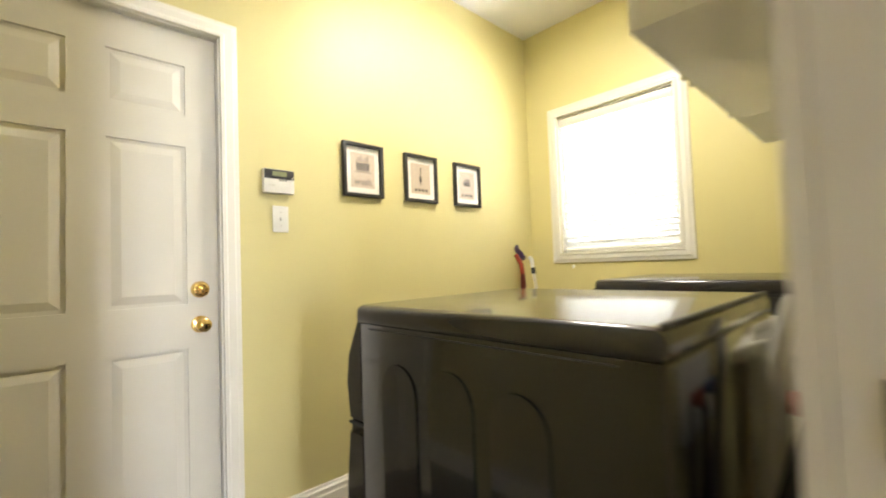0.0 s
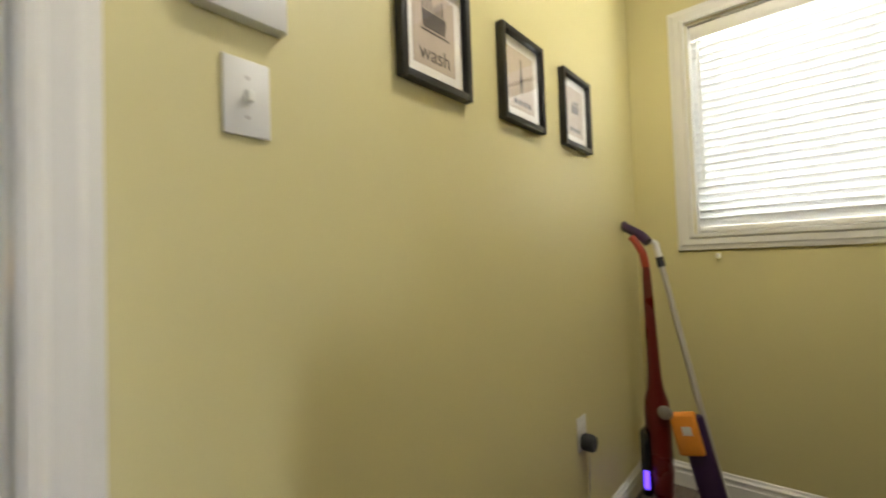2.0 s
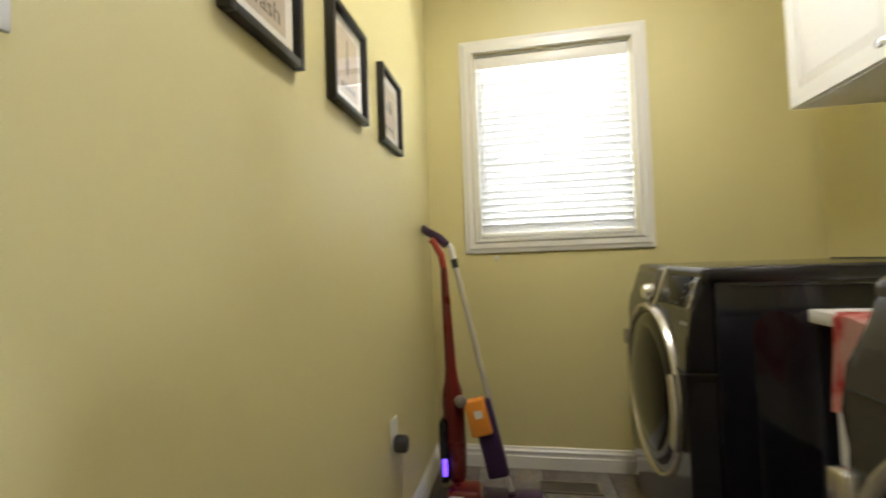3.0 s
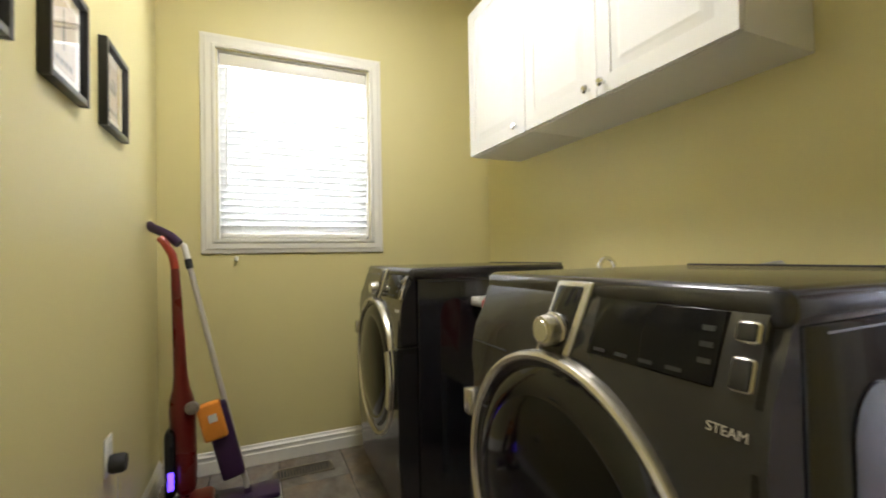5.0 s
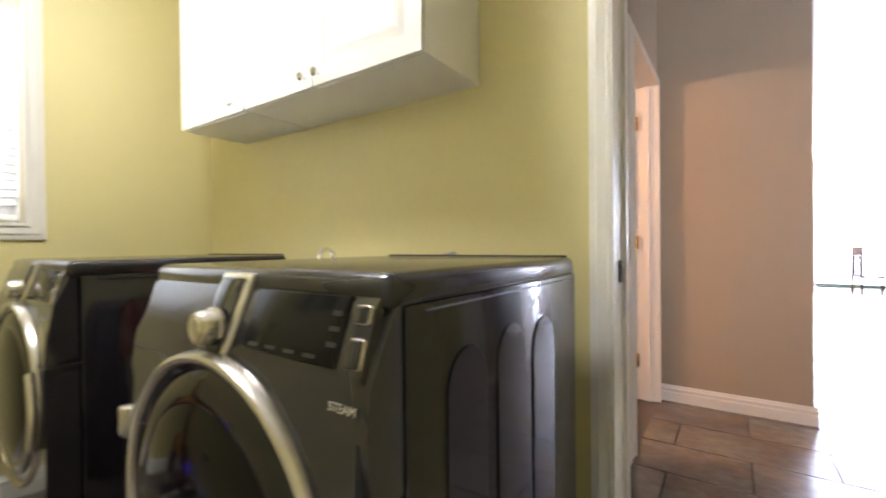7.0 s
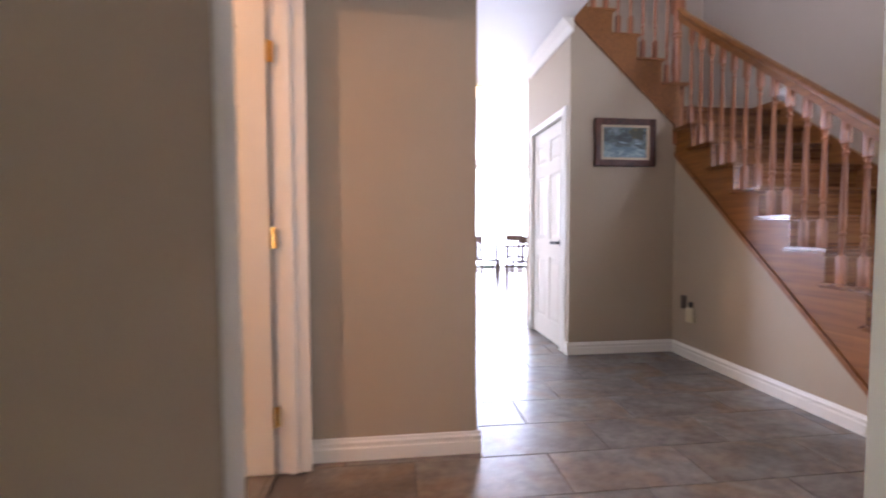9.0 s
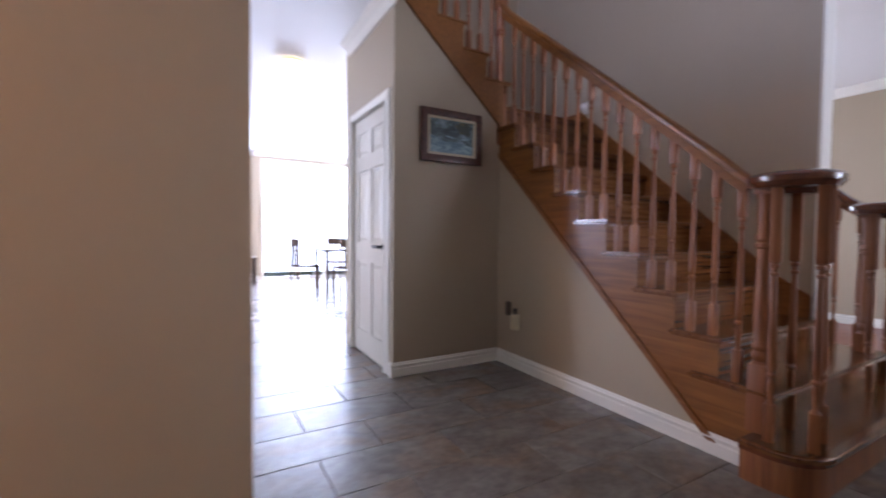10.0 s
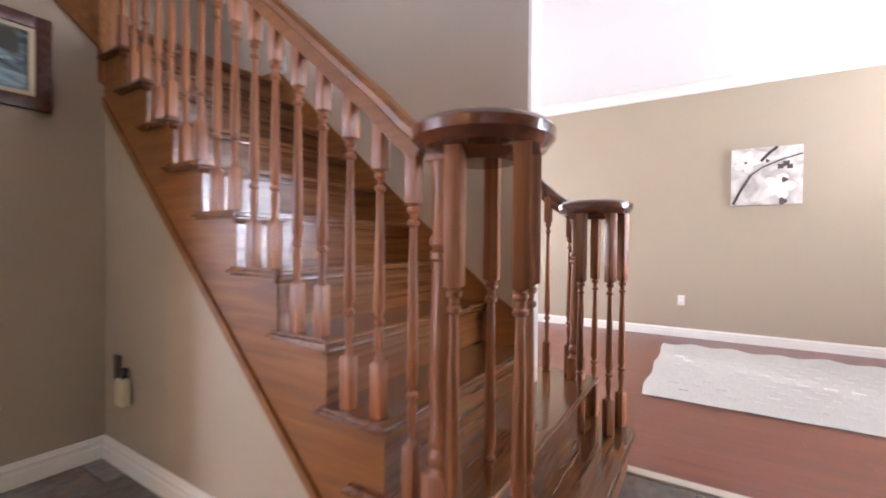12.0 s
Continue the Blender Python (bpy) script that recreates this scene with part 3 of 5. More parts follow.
def knob_set(d, x, z, mat, name="knob", small=False):
    bm = bmesh.new()
    prof = [(0.033, 0.0), (0.033, -0.004), (0.028, -0.010), (0.012, -0.014), (0.011, -0.030), (0.020, -0.038), (0.027, -0.050), (0.026, -0.060), (0.017, -0.067), (0.004, -0.068)]
    if small:
        prof = [(0.033, 0.0), (0.033, -0.008), (0.029, -0.018), (0.024, -0.021), (0.020, -0.021), (0.018, -0.018), (0.006, -0.018)]
    lathe(bm, [(r, h) for r, h in prof], 24, (x, 0, z), "y")
    k = part(name, bm, mat, d, "polished brass " + name if mat is BRASS else "dark " + name)
    if small:
        part("thumb_turn", boxes((x - 0.004, x + 0.004, -0.036, -0.017, z - 0.013, z + 0.013), bevel=0.002), mat, k)
    return k


# closed garage door: shown face towards +x, its lock side at larger y
g = panel_door("door_garage", pose(PX - 0.028, -0.427, 0, 0, 0, 90), 0.810, 2.028, "closed white six-panel door with brass knob and deadbolt")
knob_set(g, 0.745, 0.885, BRASS)
knob_set(g, 0.745, 1.020, BRASS, "deadbolt", True)
# powder room door, open into the powder room against its side
p = panel_door("door_powder", pose(1.365, 1.385, 0, 0, 0, -90), 0.760, 2.02, "open white six-panel door with brass hinges")
for hz in (0.26, 1.03, 1.80):
    bm = bmesh.new()
    lathe(bm, [(0.007, -0.045), (0.007, 0.045)], 10, (0.770, -0.004, hz))
    box(bm, 0.765, 0.790, 0.002, 0.004, hz - 0.044, hz + 0.044)
    part("hinge", bm, BRASS, p, "brass butt hinge")
# closed closet door: face towards +y
c = panel_door("door_closet", pose(3.832, CLY - 0.012, 0, 0, 0, 180), 0.784, 2.02, "closed white six-panel closet door with a dark lever")
bm = lathe(bmesh.new(), [(0.030, 0.0), (0.030, -0.008), (0.012, -0.012), (0.012, -0.05)], 20, (0.715, 0, 0.94), "y")
lv = part("door_handle", bm, BLACKMATT, c, "dark metal lever handle")
part("lever", boxes((0.60, 0.728, -0.060, -0.044, 0.928, 0.952), bevel=0.005), BLACKMATT, lv)
# strike plate on the laundry jamb
sp = thing("strike_plate", pose(-0.335, 0.354, 0.945), "dark bronze strike plate on the white door jamb", "strike plate")
part("plate", boxes((-0.016, 0.016, -0.004, 0.0, -0.032, 0.032), bevel=0.0015), BLACKMATT, sp)
part("bolt_hole", boxes((-0.008, 0.008, -0.006, -0.0035, -0.013, 0.013)), BLACKGLOSS, sp)


# ---- laundry window with blind ----
win = tagged(new("window_laundry"), "white laundry window with a lowered slatted blind", "window", kind="structure")
part("window_frame", boxes((-1.925, -1.885, WY + 0.06, WY + 0.13, 1.135, 2.085), (-1.205, -1.165, WY + 0.06, WY + 0.13, 1.135, 2.085), (-1.885, -1.205, WY + 0.06, WY + 0.13, 1.135, 1.18), (-1.885, -1.205, WY + 0.06, WY + 0.13, 2.04, 2.085)), WHITE, win, smooth=False)
part("window_sill", boxes((-1.93, -1.16, WY - 0.004, WY + 0.06, 1.115, 1.136), bevel=0.003), WHITE, win)
part("reveal", boxes((-1.9255, -1.919, WY, WY + 0.06, 1.137, 2.084), (-1.171, -1.1645, WY, WY + 0.06, 1.137, 2.084), (-1.919, -1.171, WY, WY + 0.06, 2.078, 2.0855)), WHITE, win, smooth=False)
pane = part("pane", boxes((-1.885, -1.205, WY + 0.095, WY + 0.099, 1.18, 2.04)), GLASS, win, smooth=False)
pane.visible_shadow = False
part("latch", boxes((-1.262, -1.215, WY + 0.03, WY + 0.055, 1.137, 1.152), bevel=0.003), PLASTICWHITE, win)

blind = thing("window_blind", pose(-1.545, WY + 0.028, 2.07), "lowered white slatted blind filling the laundry window", "blind")
part("head_rail", boxes((-0.37, 0.37, -0.026, 0.024, -0.058, 0.0), bevel=0.003), WHITE, blind)
slat_bm = bmesh.new()
for k in range(5):
    a0, a1 = -0.0115 + k * 0.0046, -0.0115 + (k + 1) * 0.0046
    z0, z1 = 0.0012 * (1 - (a0 / 0.0115) ** 2), 0.0012 * (1 - (a1 / 0.0115) ** 2)
    v = [slat_bm.verts.new(q) for q in ((-0.3725, a0, z0), (0.3725, a0, z0), (0.3725, a1, z1), (-0.3725, a1, z1))]
    slat_bm.faces.new(v)
bmesh.ops.remove_doubles(slat_bm, verts=slat_bm.verts, dist=1e-5)
bmesh.ops.scale(slat_bm, verts=slat_bm.verts, vec=(1, 2.05, 2.0))
bmesh.ops.solidify(slat_bm, geom=slat_bm.faces[:], thickness=0.0018)
slat_me = mesh_of("slat", slat_bm, BLIND, True)
for i in range(24):
    s = new("slat", slat_me)
    s.parent = blind
    s.matrix_basis = pose(0, 0, -0.082 - i * 0.0347, -53 + random.uniform(-1.5, 1.5), 0, random.uniform(-0.1, 0.1))
part("bottom_rail", boxes((-0.368, 0.368, -0.02, 0.02, -0.926, -0.906), bevel=0.003), WHITE, blind)
for lx in (-0.27, 0.0, 0.27):
    part("ladder_cord", lathe(bmesh.new(), [(0.0012, -0.91), (0.0012, -0.05)], 6, (lx, -0.02, 0)), WHITE, blind)
part("wand", lathe(bmesh.new(), [(0.003, -0.70), (0.003, -0.06)], 8, (-0.34, -0.03, 0)), PLASTICWHITE, blind)
clip = thing("cord_clip", pose(-1.845, WY - 0.001, 1.045), "small white plastic cord clip below the window casing", "cord clip")
part("clip_body", boxes((-0.008, 0.008, -0.018, 0.0, -0.018, 0.006), bevel=0.003), PLASTICWHITE, clip)


# patio door and dining window, plus unseen windows added for daylight: frames and panes
def window(name, axis, plane, u0, u1, z0, z1, mullions, label):
    w = tagged(new(name), label, "window", kind="structure")

    def b(u_a, u_b, d0, d1, za, zb):
        return (plane + d0, plane + d1, u_a, u_b, za, zb) if axis == "x" else (u_a, u_b, plane + d0, plane + d1, za, zb)
    part("window_frame", boxes(b(u0, u0 + 0.06, -0.03, 0.03, z0, z1), b(u1 - 0.06, u1, -0.03, 0.03, z0, z1), b(u0 + 0.06, u1 - 0.06, -0.03, 0.03, z0, z0 + 0.06), b(u0 + 0.06, u1 - 0.06, -0.03, 0.03, z1 - 0.06, z1)), WHITE, w, smooth=False)
    us = [u0 + 0.06] + [u0 + (u1 - u0) * (k + 1) / (mullions + 1) for k in range(mullions)] + [u1 - 0.06]
    for u in us[1:-1]:
        part("mullion", boxes(b(u - 0.025, u + 0.025, -0.028, 0.028, z0 + 0.06, z1 - 0.06)), WHITE, w, smooth=False)
    for u_a, u_b in zip(us, us[1:]):
        pn = part("pane", boxes(b(u_a, u_b, -0.003, 0.003, z0 + 0.05, z1 - 0.05)), GLASS, w, smooth=False)
        pn.visible_shadow = False
    return w


window("window_patio", "x", 9.98, -3.95, -1.25, 0.0, 2.62, 1, "white sliding patio door flooded with daylight")
# unseen, added; set far east so its light misses the stairs
window("window_family_added", "y", 3.28, 6.5, 9.5, 0.6, 2.3, 2, "white wide unseen family room window added for light")
window("window_dining", "x", -3.13, -6.8, -4.4, 0.6, 2.25, 2, "white dining room window with blinds")
# added opening out of view, lets light in from the east
window("window_dining_added", "x", 4.13, -6.3, -4.4, 0.6, 2.25, 1, "white unseen dining room window added for light")
# made up, out of view, for light on the upper stair wall
window("window_upper_added", "y", 0.66, -0.4, 1.6, 3.5, 5.0, 1, "white unseen upper hall window added for light")
db = thing("dining_blind", pose(-3.0, -5.70, 2.22), "white slatted blind in the dining room window", "blind")
part("head_rail", boxes((-0.03, 0.03, -1.09, 1.05, -0.05, 0.0), bevel=0.003), WHITE, db)
dsl = boxes((-0.024, 0.024, -1.08, 1.04, -0.0012, 0.0012))
dsm = mesh_of("slat", dsl, BLIND, False)
for i in range(34):
    s = new("slat", dsm)
    s.parent = db
    s.matrix_basis = pose(0, 0, -0.075 - i * 0.045, 0, -38, 0)


# ---- laundry: machines ----
def laundry_machine(name, y0, label, washer):
    """Front loader: local x across its front from 0 to 0.685, local -y its front, z up."""
    W, D, H = 0.645, 0.70, 0.992
    m = thing(name, pose(-1.238, y0 + W, 0, 0, 0, -90), label, "washing machine" if washer else "dryer", "laundry machines")
    # body: rounded cabinet
    bm = bmesh.new()
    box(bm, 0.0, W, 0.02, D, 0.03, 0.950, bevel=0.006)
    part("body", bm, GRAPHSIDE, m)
    # pressed relief on both sides
    for sx, s in ((0.0, -1), (W, 1)):
        for yy, zt in ((0.165, 0.815), (0.320, 0.825), (0.475, 0.815)):
            bm = bmesh.new()
            pts = []
            for k in range(13):
                a = math.pi * k / 12
                pts.append((yy + 0.058 * math.cos(a), zt + 0.058 * math.sin(a)))
            pts += [(yy - 0.058, 0.18), (yy + 0.058, 0.18)]
            extrude_poly(bm, pts, "x", sx - 0.001 * s, sx + 0.0032 * s)
            bmesh.ops.bevel(bm, geom=bm.edges[:], offset=0.002, segments=2, affect="EDGES")
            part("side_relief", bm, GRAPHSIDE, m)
        part("side_groove", extrude_poly(bmesh.new(), [(0.06, 0.9375), (0.64, 0.9375), (0.64, 0.9405), (0.06, 0.9405)], "x", sx + 0.0005 * s, sx + 0.0015 * s), BLACKMATT, m)
    # top plate with soft edges
    part("top_panel", box(bmesh.new(), 0.0, W, -0.006, D, 0.940, H, bevel=0.020, segments=4), GRAPHITE, m, "graphite enamel top")
    part("rear_trim", boxes((0.02, W - 0.02, D - 0.012, D - 0.003, H - 0.004, H + 0.004), bevel=0.002), BLACKMATT, m, "dark strip along the back of the top")
    # control fascia leaning forward towards its lower edge
    bm = bmesh.new()
    prof = [(0.03, 0.972), (0.002, 0.970), (-0.012, 0.955), (-0.040, 0.865), (-0.050, 0.80), (-0.056, 0.70), (0.03, 0.70)]
    extrude_poly(bm, prof, "x", 0.003, W - 0.003)
    bmesh.ops.bevel(bm, geom=[e for e in bm.edges if abs(e.verts[0].co.x - e.verts[1].co.x) < 1e-4], offset=0.016, segments=4, affect="EDGES", clamp_overlap=True)
    part("fascia", bm, GRAPHITE, m, "graphite control fascia")
    bm = bmesh.new()
    extrude_poly(bm, [(0.03, 0.697), (-0.056, 0.697), (-0.060, 0.55), (-0.060, 0.30), (-0.046, 0.10), (-0.03, 0.05), (0.03, 0.05)], "x", 0.003, W - 0.003)
    bmesh.ops.bevel(bm, geom=[e for e in bm.edges if abs(e.verts[0].co.x - e.verts[1].co.x) < 1e-4], offset=0.016, segments=4, affect="EDGES", clamp_overlap=True)
    part("front_panel", bm, GRAPHITE, m, "graphite front panel")
    part("seam", boxes((0.01, W - 0.01, -0.058, 0.02, 0.696, 0.701)), BLACKMATT, m)

    def lean(z):
        """Front of the fascia at a height."""
        return -0.040 - (0.865 - z) * 0.18 if z < 0.865 else -0.012 - (0.955 - z) * 0.31

    def plate(x0, x1, za, zb, proud, thick, bevel, slant=0.0):
        """A flat piece lying on the leaning fascia; slant moves its upper end along x."""
        bm = bmesh.new()
        box(bm, x0, x1, -proud, thick - proud, 0, math.hypot(zb - za, lean(zb) - lean(za)), bevel=bevel, segments=3)
        for v in bm.verts:
            v.co.x += slant * v.co.z
        tilt = math.atan2(lean(zb) - lean(za), zb - za)
        bmesh.ops.transform(bm, matrix=Matrix.Translation((0, lean(za), za)) @ Matrix.Rotation(-tilt, 4, "X"), verts=bm.verts)
        return bm
    cx, cz, R = 0.305, 0.575, 0.288
    # silver bridge with a black inset and the dial
    br = part("dial_bridge", plate(0.250, 0.338, 0.846, 0.984, 0.008, 0.02, 0.007, 0.18), SILVER, m, "satin silver dial bridge")
    part("dial_inset", plate(0.263, 0.327, 0.858, 0.974, 0.0105, 0.01, 0.004, 0.18), BLACKGLOSS, br)
    bm = lathe(bmesh.new(), [(0.031, 0.0), (0.031, -0.006), (0.027, -0.008), (0.027, -0.026), (0.025, -0.031), (0.021, -0.033), (0.004, -0.031)], 36, (0.300, lean(0.900) - 0.008, 0.900), "y")
    for v in bm.verts:
        a = math.atan2(v.co.z - 0.900, v.co.x - 0.300)
        if -0.03 > v.co.y - lean(0.900) > -0.038 or v.co.y < lean(0.900) - 0.015:
            v.co.x, v.co.z = 0.300 + (v.co.x - 0.300) * (1 + 0.025 * math.cos(12 * a)), 0.900 + (v.co.z - 0.900) * (1 + 0.025 * math.cos(12 * a))
    dl = part("dial", bm, SILVER, m, "silver rotary dial")
    part("dial_face", lathe(bmesh.new(), [(0.020, -0.030), (0.018, -0.034), (0.003, -0.0345)], 28, (0.300, lean(0.900) - 0.008, 0.900), "y"), CHROME, dl)
    # display and keys
    dsp = part("display", plate(0.376, 0.580, 0.874, 0.962, 0.003, 0.01, 0.003, 0.06), DISPLAYBLACK, m, "black glossy display")
    for k in range(4):
        part("display_key", plate(0.392 + k * 0.042, 0.414 + k * 0.042, 0.881, 0.886, 0.0042, 0.004, 0.0), BLACKMATT, dsp)
    for k in range(3):
        part("display_key", plate(0.558, 0.574, 0.898 + k * 0.019, 0.904 + k * 0.019, 0.0042, 0.004, 0.0), BLACKMATT, dsp)
    for z0, z1 in ((0.928, 0.953), (0.876, 0.914)):
        k = part("push_button", plate(0.597, 0.623, z0, z1, 0.006, 0.01, 0.005), SILVER, m, "silver push button")
        part("button_face", plate(0.599, 0.621, z0 + 0.0025, z1 - 0.0025, 0.0085, 0.01, 0.003), GRAPHITE, k)
    # detergent drawer outline and handle recess
    if washer:
        part("drawer_gap", plate(0.010, 0.150, 0.832, 0.8345, 0.001, 0.004, 0.0), BLACKMATT, m)
    # porthole: silver ring, black band, smoked bowl, handle
    ring = bmesh.new()
    lathe(ring, [(R - 0.020, -0.045), (R, -0.045), (R, -0.060), (R - 0.003, -0.067), (R - 0.009, -0.070), (R - 0.016, -0.067), (R - 0.020, -0.060)], 72, (cx, 0, cz), "y", cap=False)
    dr = part("porthole", ring, SILVER, m, "round satin silver porthole ring")
    band = lathe(bmesh.new(), [(R - 0.0195, -0.045), (R - 0.0195, -0.058), (R - 0.030, -0.054), (R - 0.042, -0.062), (R - 0.066, -0.070), (R - 0.085, -0.068)], 72, (cx, 0, cz), "y", cap=False)
    part("door_band", band, BLACKGLOSS, dr, "black gloss inner band")
    bowl = lathe(bmesh.new(), [(R - 0.075, -0.066), (R - 0.10, -0.076), (R - 0.16, -0.086), (R - 0.22, -0.089), (0.01, -0.090)], 72, (cx, 0, cz), "y")
    part("door_glass", bowl, SMOKE, dr, "smoked dark glass bowl")
    hb = bmesh.new()
    pts = [(cx + (R - 0.012) * math.cos(a), -0.074, cz + (R - 0.012) * math.sin(a)) for a in [radians(v) for v in range(-22, 23, 4)]]
    sweep(hb, pts, [(-0.019, -0.008), (0.013, -0.008), (0.018, 0.0), (0.013, 0.008), (-0.019, 0.008), (-0.023, 0.0)], up=(0, 1, 0))
    part("door_handle", hb, SILVER, dr, "curved silver door handle")
    part("hinge_cover", box(bmesh.new(), cx - R - 0.012, cx - R + 0.022, -0.076, -0.05, cz + 0.09, cz + 0.15, bevel=0.006), SILVER, dr, "silver hinge cover")
    # raised lettering on the fascia
    cu = bpy.data.curves.new("lettering", "FONT")
    cu.body, cu.size, cu.extrude = "STEAM", 0.0155, 0.0005
    cu.align_x = "CENTER"
    tmp = new("lettering", cu)
    me = bpy.data.meshes.new_from_object(tmp.evaluated_get(bpy.context.evaluated_depsgraph_get()))
    bpy.data.objects.remove(tmp)
    me.materials.clear()
    me.materials.append(GREYPOLE)
    t = new("lettering", me)
    t.parent = m
    t.matrix_basis = pose(0.600, lean(0.832) - 0.0015, 0.828, 80, 0, 0)
    t["label"] = "silver lettering"
    for fx in (0.06, W - 0.06):
        for fy in (0.08, D - 0.08):
            part("foot", lathe(bmesh.new(), [(0.025, 0.0), (0.025, 0.012), (0.012, 0.018), (0.012, 0.035)], 14, (fx, fy, 0)), RUBBER, m)
    return m


washer = laundry_machine("washing_machine", 0.420, "graphite front-loading washing machine with silver porthole ring", True)
dryer = laundry_machine("clothes_dryer", 1.615, "graphite front-loading dryer standing under the window side", False)

# sink tub between the machines
tub = thing("laundry_sink", pose(-0.70, 1.372, 0), "white plastic laundry tub between the dark machines", "sink")
tb = bmesh.new()
for (dx, z0, z1) in ((0.0, 0.84, 0.875),):
    for b in ((-0.30, -0.25, -0.245, 0.245), (0.22, 0.30, -0.245, 0.245), (-0.25, 0.22, -0.245, -0.205), (-0.25, 0.22, 0.205, 0.245)):
        box(tb, *b, z0, z1, bevel=0.006)
rim = part("rim", tb, PLASTICWHITE, tub)
bowl = bmesh.new()
for b in ((-0.262, -0.25, -0.217, 0.217, 0.50, 0.84), (0.22, 0.232, -0.217, 0.217, 0.50, 0.84), (-0.25, 0.22, -0.217, -0.205, 0.50, 0.84), (-0.25, 0.22, 0.205, 0.217, 0.50, 0.84), (-0.262, 0.232, -0.217, 0.217, 0.488, 0.50)):
    box(bowl, *b)
part("bowl", bowl, PLASTICWHITE, tub)
for lx in (-0.24, 0.21):
    for ly in (-0.19, 0.19):
        part("leg", boxes((lx - 0.016, lx + 0.016, ly - 0.016, ly + 0.016, 0.0, 0.49), bevel=0.004), PLASTICWHITE, tub)
fc = thing("faucet", pose(-0.46, 1.42, 0.875), "small chrome gooseneck faucet on the laundry tub", "faucet")
part("faucet_base", lathe(bmesh.new(), [(0.028, 0.0), (0.028, 0.012), (0.018, 0.02), (0.016, 0.05), (0.012, 0.055)], 18), CHROME, fc)
sp_pts = [(0, 0, 0.05), (0, 0, 0.10)] + [(-0.038 + 0.038 * math.cos(a), 0, 0.10 + 0.038 * math.sin(a)) for a in [radians(v) for v in range(15, 166, 15)]] + [(-0.076, 0, 0.095)]
part("spout", tube(bmesh.new(), sp_pts, 0.009), CHROME, fc)
for s in (-1, 1):
    part("tap_handle", lathe(bmesh.new(), [(0.012, 0.0), (0.018, 0.01), (0.017, 0.03), (0.008, 0.036)], 14, (0, s * 0.09, 0.0)), CHROME, fc)
tw = thing("towel", pose(-0.998, 1.372, 0.878), "pink and red printed towel hung over the tub rim", "towel")
tm = bmesh.new()
rows = []
for j in range(15):
    u = j / 14
    row = []
    for k in range(13):
        v = k / 12
        y = -0.15 + 0.30 * v
        if u < 0.3:
            x, z = 0.09 * (0.3 - u) / 0.3, 0.003
        else:
            x, z = -0.012 - 0.006 * math.sin(9 * v + 5 * u), 0.003 - 0.24 * (u - 0.3) / 0.7 - 0.012 * math.sin(6 * v)
        row.append(tm.verts.new((x, y, z + 0.002 * math.sin(17 * v))))
    rows.append(row)
for a, b in zip(rows, rows[1:]):
    for k in range(12):
        tm.faces.new((a[k], a[k + 1], b[k + 1], b[k]))
bmesh.ops.solidify(tm, geom=tm.faces[:], thickness=0.003)
part("cloth", tm, TOWEL, tw)

# hoses, valve box and detergent bottle behind the washer
hs = thing("washer_hose", pose(-0.44, 0.62, 0.0), "black rubber hoses behind the washing machine", "hose")
part("hose", tube(bmesh.new(), [(0.03, 0.05 - 0.02 * math.sin(k * 0.5), 0.86 - k * 0.075 + 0.02 * math.sin(k)) for k in range(11)] + [(0.02, 0.10, 0.03)], 0.013), RUBBER, hs)
part("hose", tube(bmesh.new(), [(0.03, 0.12, 0.86), (0.0, 0.10, 0.82), (-0.03, 0.02, 0.70), (-0.02, -0.06, 0.55), (0.01, -0.09, 0.35), (0.02, -0.05, 0.12), (0.02, 0.0, 0.03)], 0.015), RUBBER, hs)
part("drain_hose", tube(bmesh.new(), [(0.02, 0.30, 0.90), (0.0, 0.28, 0.98), (-0.03, 0.22, 0.99), (-0.05, 0.15, 0.90), (-0.04, 0.05, 0.7), (-0.02, 0.0, 0.4), (0.0, -0.02, 0.03)], 0.017), material("grey_ribbed_hose", (0.30, 0.29, 0.27), 0.6), hs)
vb = thing("valve_box", pose(CX, 0.72, 0.86), "white plastic washer valve box set on the wall", "valve box")
part("box_body", boxes((-0.03, 0.0, -0.11, 0.11, -0.07, 0.07), bevel=0.006), PLASTICWHITE, vb)
for s, mt in ((-0.05, ORANGERED), (0.05, BLUECLOTH)):
    part("valve", lathe(bmesh.new(), [(0.012, 0.0), (0.012, -0.03), (0.018, -0.032), (0.018, -0.045)], 12, (-0.028, s, 0.0), "x"), mt, vb)


